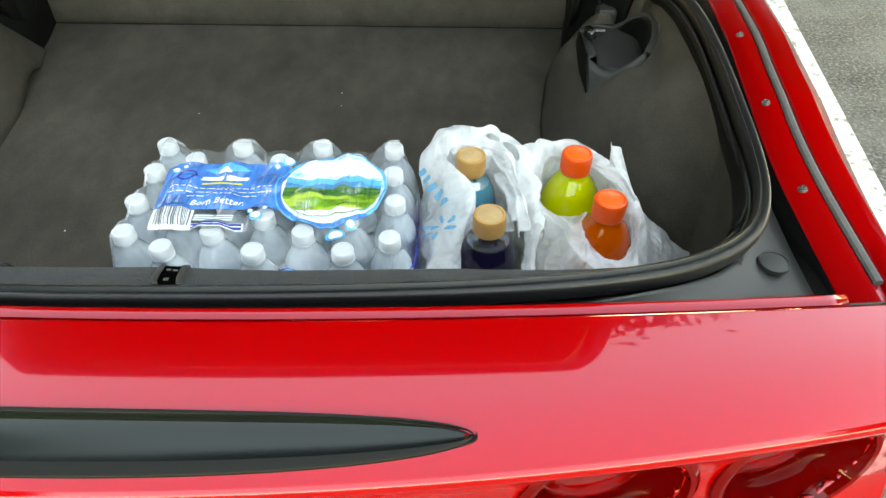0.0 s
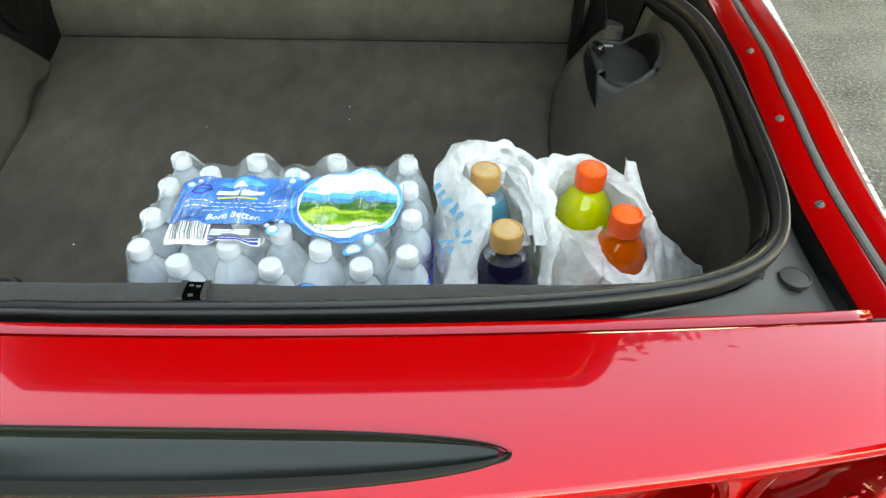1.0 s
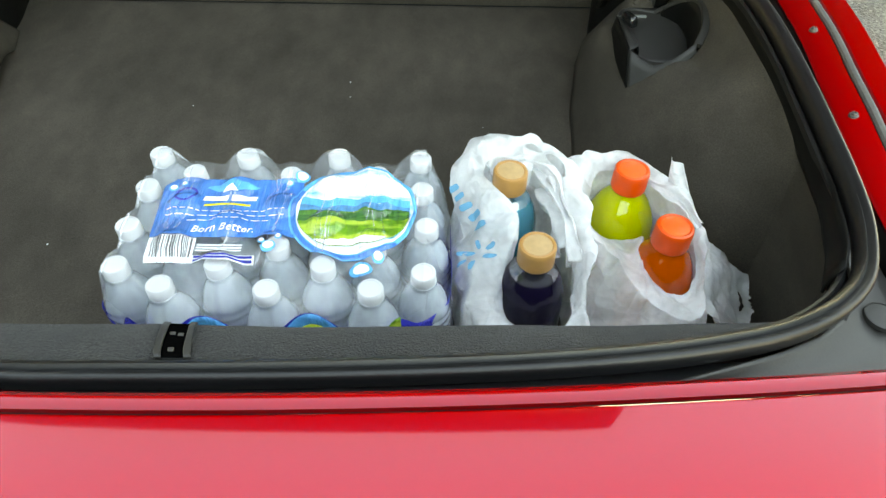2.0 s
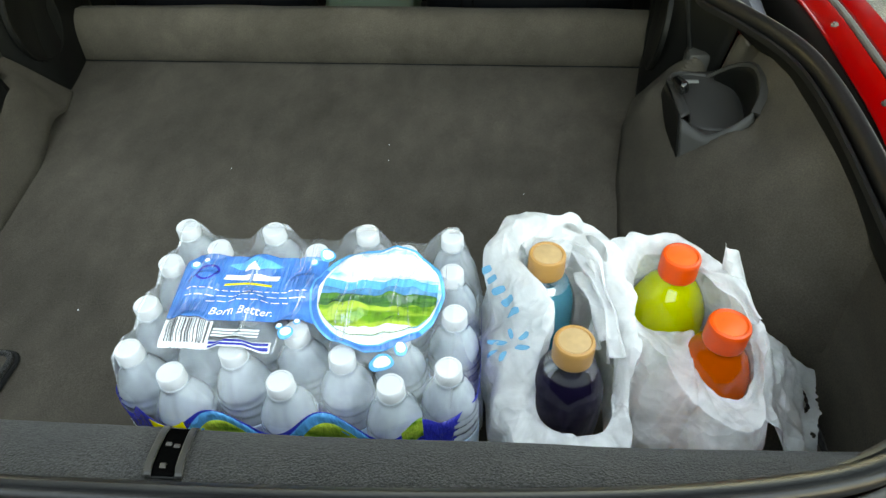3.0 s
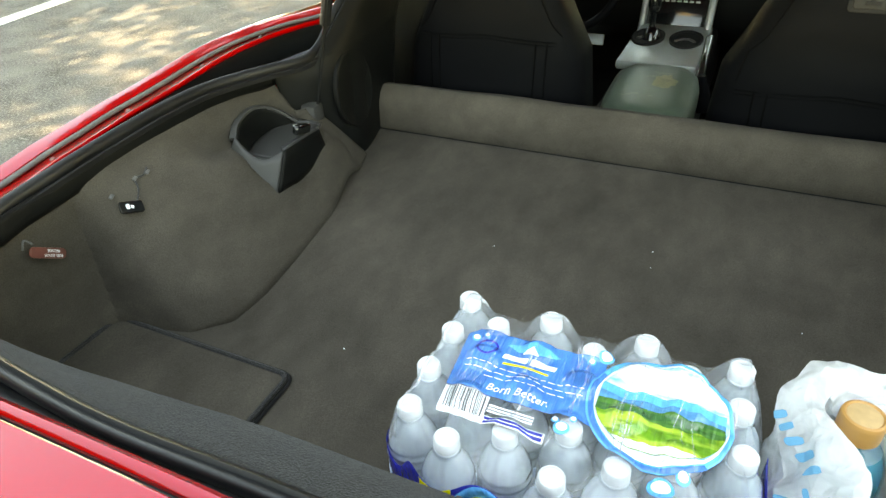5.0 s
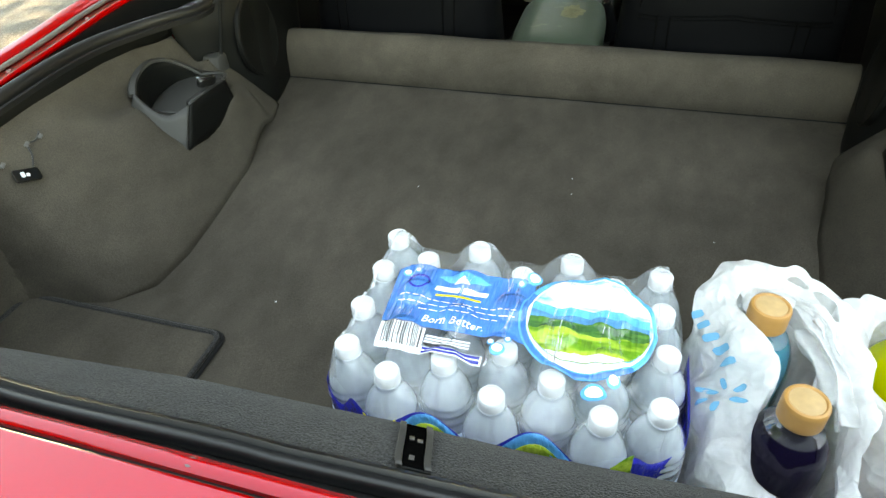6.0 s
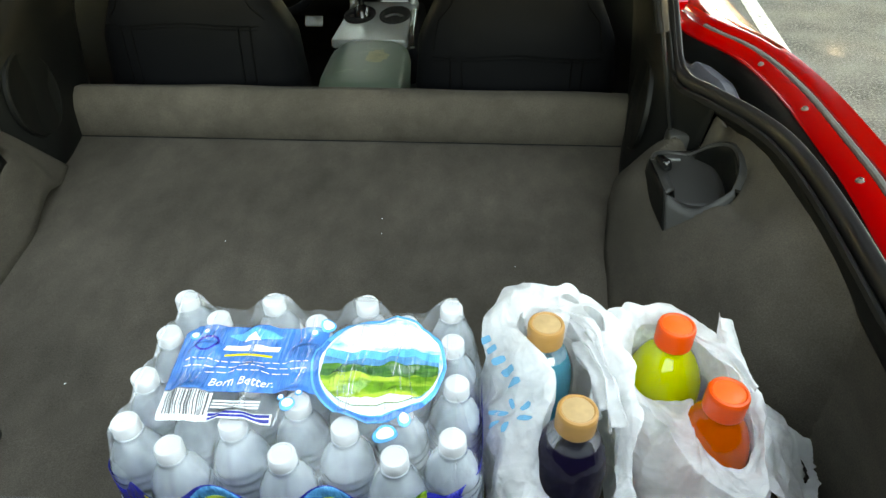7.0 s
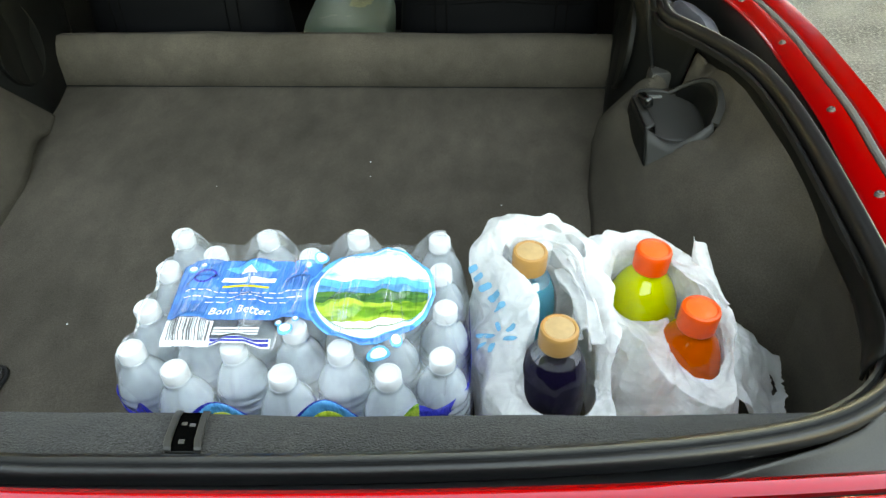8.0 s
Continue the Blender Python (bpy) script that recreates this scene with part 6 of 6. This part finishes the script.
BROW_B = [(0.622, -0.026, 0.848), (0.612, 0.018, 0.855), (0.599, 0.052, 0.860), (0.575, 0.084, 0.864), (0.530, 0.096, 0.868), (0.498, 0.096, 0.868), (0.476, 0.082, 0.860), (0.478, 0.04, 0.850),
          (0.484, 0.0, 0.845), (0.494, -0.030, 0.843), (0.512, -0.060, 0.838), (0.530, -0.085, 0.830), (0.547, -0.105, 0.822), (0.575, -0.118, 0.815), (0.602, -0.112, 0.815), (0.622, -0.085, 0.825), (0.625, -0.058, 0.838)]
MOUTH_B = [(0.604, -0.010, 0.842), (0.594, 0.026, 0.850), (0.577, 0.053, 0.852), (0.560, 0.074, 0.856), (0.533, 0.082, 0.858), (0.508, 0.080, 0.854), (0.497, 0.058, 0.846), (0.491, 0.024, 0.836),
           (0.500, 0.004, 0.824), (0.524, 0.008, 0.812), (0.546, 0.006, 0.815), (0.552, -0.010, 0.834), (0.549, -0.040, 0.826), (0.561, -0.068, 0.816), (0.589, -0.082, 0.812), (0.609, -0.064, 0.818), (0.613, -0.036, 0.832)]
bag_b = build_bag("white thin plastic shopping bag bunched round two bottles", (0.566, -0.010), 0.056, 0.105, BROW_B, MOUTH_B, 4.0)
ribbon(bag_b, "handle", [(0.556, 0.078, 0.858), (0.582, 0.056, 0.864), (0.599, 0.024, 0.862), (0.611, -0.012, 0.856)], 0.020, 3.0, 0.5)


def build_ear():
    """The stub of a torn handle that stands up at the bag's edge."""
    a, b, c, d = (Vector(q) for q in ((0.588, 0.054, 0.848), (0.610, 0.018, 0.844), (0.586, 0.066, 0.895), (0.599, 0.050, 0.892)))
    def at(u, v):
        p = a.lerp(b, u).lerp(c.lerp(d, u), v ** 0.8)
        return p + Vector((0.7, 0.5, 0)) * (crease_noise(p, 11.0) * 0.5 + 0.004 * math.sin(7 * u + 3 * v))
    part("handle_stub", sheet(at, 30, 24), bag_white, bag_b, thick=0.0004, sharp=0)


build_ear()


def build_bag_print():
    """Pale blue strokes and a burst of rays printed on the bag's flank; no letters."""
    ink = surface("bag_ink", (0.06, 0.34, 0.52), rough=0.5, vary=0.1, bump=0.0)
    skin = next(c for c in bag_a.children if c.name.startswith("bag_body"))
    def on_skin(y, z):
        hit, at, normal, face = skin.ray_cast(Vector((0.20, y, z)), Vector((1, 0, 0)))
        return at + Vector((-0.0012, 0, 0.0004)) if hit and at.x < 0.40 else None
    def stroke(pts, r):
        """A printed stroke laid on the bag's film."""
        line = []
        for (y0, z0), (y1, z1) in zip(pts, pts[1:]):
            n = max(2, round(math.hypot(y1 - y0, z1 - z0) / 0.0015))
            line += [Vector((y0 + (y1 - y0) * i / n, z0 + (z1 - z0) * i / n)) for i in range(n)]
        line.append(Vector(pts[-1]))
        bm, rows = bmesh.new(), []
        for i, q in enumerate(line):
            d = (line[min(i + 1, len(line) - 1)] - line[max(i - 1, 0)]).normalized()
            w = r * min(1, 0.6 + 0.25 * min(i, len(line) - 1 - i))
            spots = [on_skin(q.x - d.y * w * k / 2, q.y + d.x * w * k / 2) for k in range(-2, 3)]
            rows.append([bm.verts.new(p) if p else None for p in spots])
        for a, b in zip(rows, rows[1:]):
            for j in range(4):
                vs = (a[j], a[j + 1], b[j + 1], b[j])
                if all(vs) and max(v.co.x for v in vs) - min(v.co.x for v in vs) < 0.006:
                    bm.faces.new(vs)
        bmesh.ops.delete(bm, geom=[v for v in bm.verts if not v.link_faces], context="VERTS")
        if bm.faces:
            part("print_mark", bm, ink, bag_a, sharp=0)
        else:
            bm.free()
    bpy.context.view_layer.update()
    for y, z, high in ((0.074, 0.826, 0.014), (0.060, 0.824, 0.015), (0.044, 0.822, 0.015), (0.028, 0.820, 0.020), (0.012, 0.820, 0.017)):
        stroke([(y, z), (y - 0.004, z + high)], 0.0042)
    for k in range(6):
        a = radians(15 + 60 * k)
        stroke([(-0.024 + 0.008 * math.cos(a), 0.812 + 0.008 * math.sin(a)), (-0.024 + 0.020 * math.cos(a), 0.812 + 0.019 * math.sin(a))], 0.0026)


build_bag_print()


def build_tail():
    """The loose end of the second bag that lies out over the carpet, with two torn holes."""
    top0, top1, low0, low1 = (Vector(q) for q in ((0.606, 0.036, 0.852), (0.620, -0.092, 0.800), (0.742, 0.030, 0.705), (0.706, -0.118, 0.662)))
    def at(u, v):
        w = v * (0.93 + 0.07 * noise.noise((u * 9, 3, 7)) + 0.04 * noise.noise((u * 31, 3, 7)))
        p = top0.lerp(top1, u).lerp(low0.lerp(low1, u), w)
        p.z = max(p.z - 0.018 * math.sin(math.pi * w), floor_z(p.y) + 0.006)
        p.x += 0.012 * math.sin(math.pi * w)
        return p + Vector((0.6, 0, 0.8)) * crease_noise(p, 6.0) * 0.8
    bm = sheet(at, 110, 80)
    bm.faces.ensure_lookup_table()
    gone = []
    for f in bm.faces:
        i, j = f.index % 110, f.index // 110
        for u0, v0, ru, rv in ((0.30, 0.80, 0.09, 0.030), (0.66, 0.82, 0.03, 0.040), (0.52, 0.93, 0.02, 0.035)):
            if ((i / 110 - u0) / ru) ** 2 + ((j / 80 - v0 - 0.3 * (i / 110 - u0)) / rv) ** 2 < 1:
                gone.append(f)
    bmesh.ops.delete(bm, geom=list(set(gone)), context="FACES")
    part("loose_end", bm, bag_white, bag_b, thick=0.0004, sharp=0)


build_tail()


# ---- lint on the carpet ----
for lx, ly, lw in ((-0.310, 0.130, 0.0030), (0.122, 0.545, 0.0026), (-0.168, 0.467, 0.0022), (0.127, 0.500, 0.0018), (-0.05, 0.30, 0.0016), (0.38, 0.42, 0.0018)):
    bit = part("lint_speck", lathe([(0, 0.0), (lw * 0.5, 0.0003), (lw * 0.4, 0.0008), (0, 0.0010)], 7, (lx, ly, floor_z(ly) + 0.0012)), white_cap)
    tagged(bit, "tiny white speck of lint on the cargo carpet", "lint", "lint specks")


# ---- the shade tree, and unseen trees added as sky screens ----
def build_tree(base, crown, spread, clump_count, leaf, label, seed, thick_clumps=0):
    tree = thing("tree", base, label, "tree", "shade trees")
    r = random.Random(seed)
    def limb(pts, r0, r1):
        line = spline(pts, 5)
        bm = bmesh.new()
        rows = []
        for i, q in enumerate(line):
            w = r0 + (r1 - r0) * i / (len(line) - 1)
            rows.append([bm.verts.new(q + Vector((w * math.cos(a), w * math.sin(a), 0))) for a in (2 * math.pi * k / 10 for k in range(10))])
        for a, b in zip(rows, rows[1:]):
            for k in range(10):
                bm.faces.new((a[k], a[(k + 1) % 10], b[(k + 1) % 10], b[k]))
        return finish(bm)
    base, crown = Vector(base), Vector(crown)
    top = crown + Vector((0, 0, -0.3 * spread[2]))
    trunk = part("trunk", limb([base, base.lerp(top, 0.3) + Vector((0.2, 0, 0.2)), base.lerp(top, 0.7), top], 0.32, 0.12), bark, tree)
    for k in range(9):
        tip = crown + Vector((r.uniform(-0.7, 0.7) * spread[0], r.uniform(-0.7, 0.7) * spread[1], r.uniform(-0.4, 0.6) * spread[2]))
        a = base.lerp(top, 0.55 + 0.05 * k)
        part("limb", limb([a, a.lerp(tip, 0.5) + Vector((0, 0, 0.4)), tip], 0.10, 0.02), bark, trunk)
    verts, faces, clumps = [], [], []
    while len(clumps) < clump_count:
        q = Vector((r.uniform(-1, 1), r.uniform(-1, 1), r.uniform(-1, 1)))
        if q.length < 1 and noise.noise(q * 3.1 + Vector((seed, 0, 0))) > (0.16 if q.x < -0.3 else -0.16):
            clumps.append(crown + Vector((q.x * spread[0], q.y * spread[1], q.z * spread[2])))
    for _ in range(thick_clumps):
        clumps.append(Vector((r.uniform(-2.4, 3.4), r.uniform(4.0, 8.0), r.uniform(6.8, 8.0))))
    for c in clumps:
        for _ in range(60):
            o = c + Vector((r.gauss(0, 0.30), r.gauss(0, 0.30), r.gauss(0, 0.18)))
            t = Euler((r.uniform(-0.9, 0.9), r.uniform(-0.9, 0.9), r.uniform(0, 6.3))).to_matrix()
            L = leaf * r.uniform(0.7, 1.3)
            i = len(verts)
            verts += [o + t @ Vector(v) for v in ((-L, 0, 0), (0, -L * 0.45, 0.01), (L, 0, 0), (0, L * 0.45, 0.01))]
            faces.append((i, i + 1, i + 2, i + 3))
    me = bpy.data.meshes.new("crown")
    me.from_pydata([tuple(v) for v in verts], [], faces)
    ob = new("crown", me)
    me.materials.append(leafy)
    ob.parent = tree
    ob.matrix_parent_inverse = tree.matrix_world.inverted()
    return tree


bark = surface("bark", (0.12, 0.09, 0.065), rough=0.9, vary=0.4, scale=6, grain=40, bump=0.9, depth=0.02)
leafy = surface("leaves", (0.05, 0.085, 0.028), rough=0.6, vary=0.4, scale=3, grain=30, bump=0.0, spec=0.2)
build_tree((0.8, 11.0, 0), (0.6, 7.9, 7.5), (7.6, 4.4, 1.7), 1100, 0.12, "broad leafy shade tree in front of the parking bay", 3, 620)
# unseen trees added to hold low skylight off the cargo bay
screen_tree = build_tree((10.5, 13.0, 0), (10.5, 13.0, 5.2), (5.0, 3.6, 4.2), 760, 0.26, "unseen leafy tree added to screen low sky from the car", 8)
for tx, ty, tz in ((-9.0, 16.5, 200), (1.5, 18.5, 90), (20.0, 4.5, 40), (19.0, -8.0, 20), (-15.5, 7.5, 75), (-16.0, 0.5, 240), (-9.5, -6.5, 130)):
    copy_thing(screen_tree, pose(tx, ty, 0, 0, 0, tz))
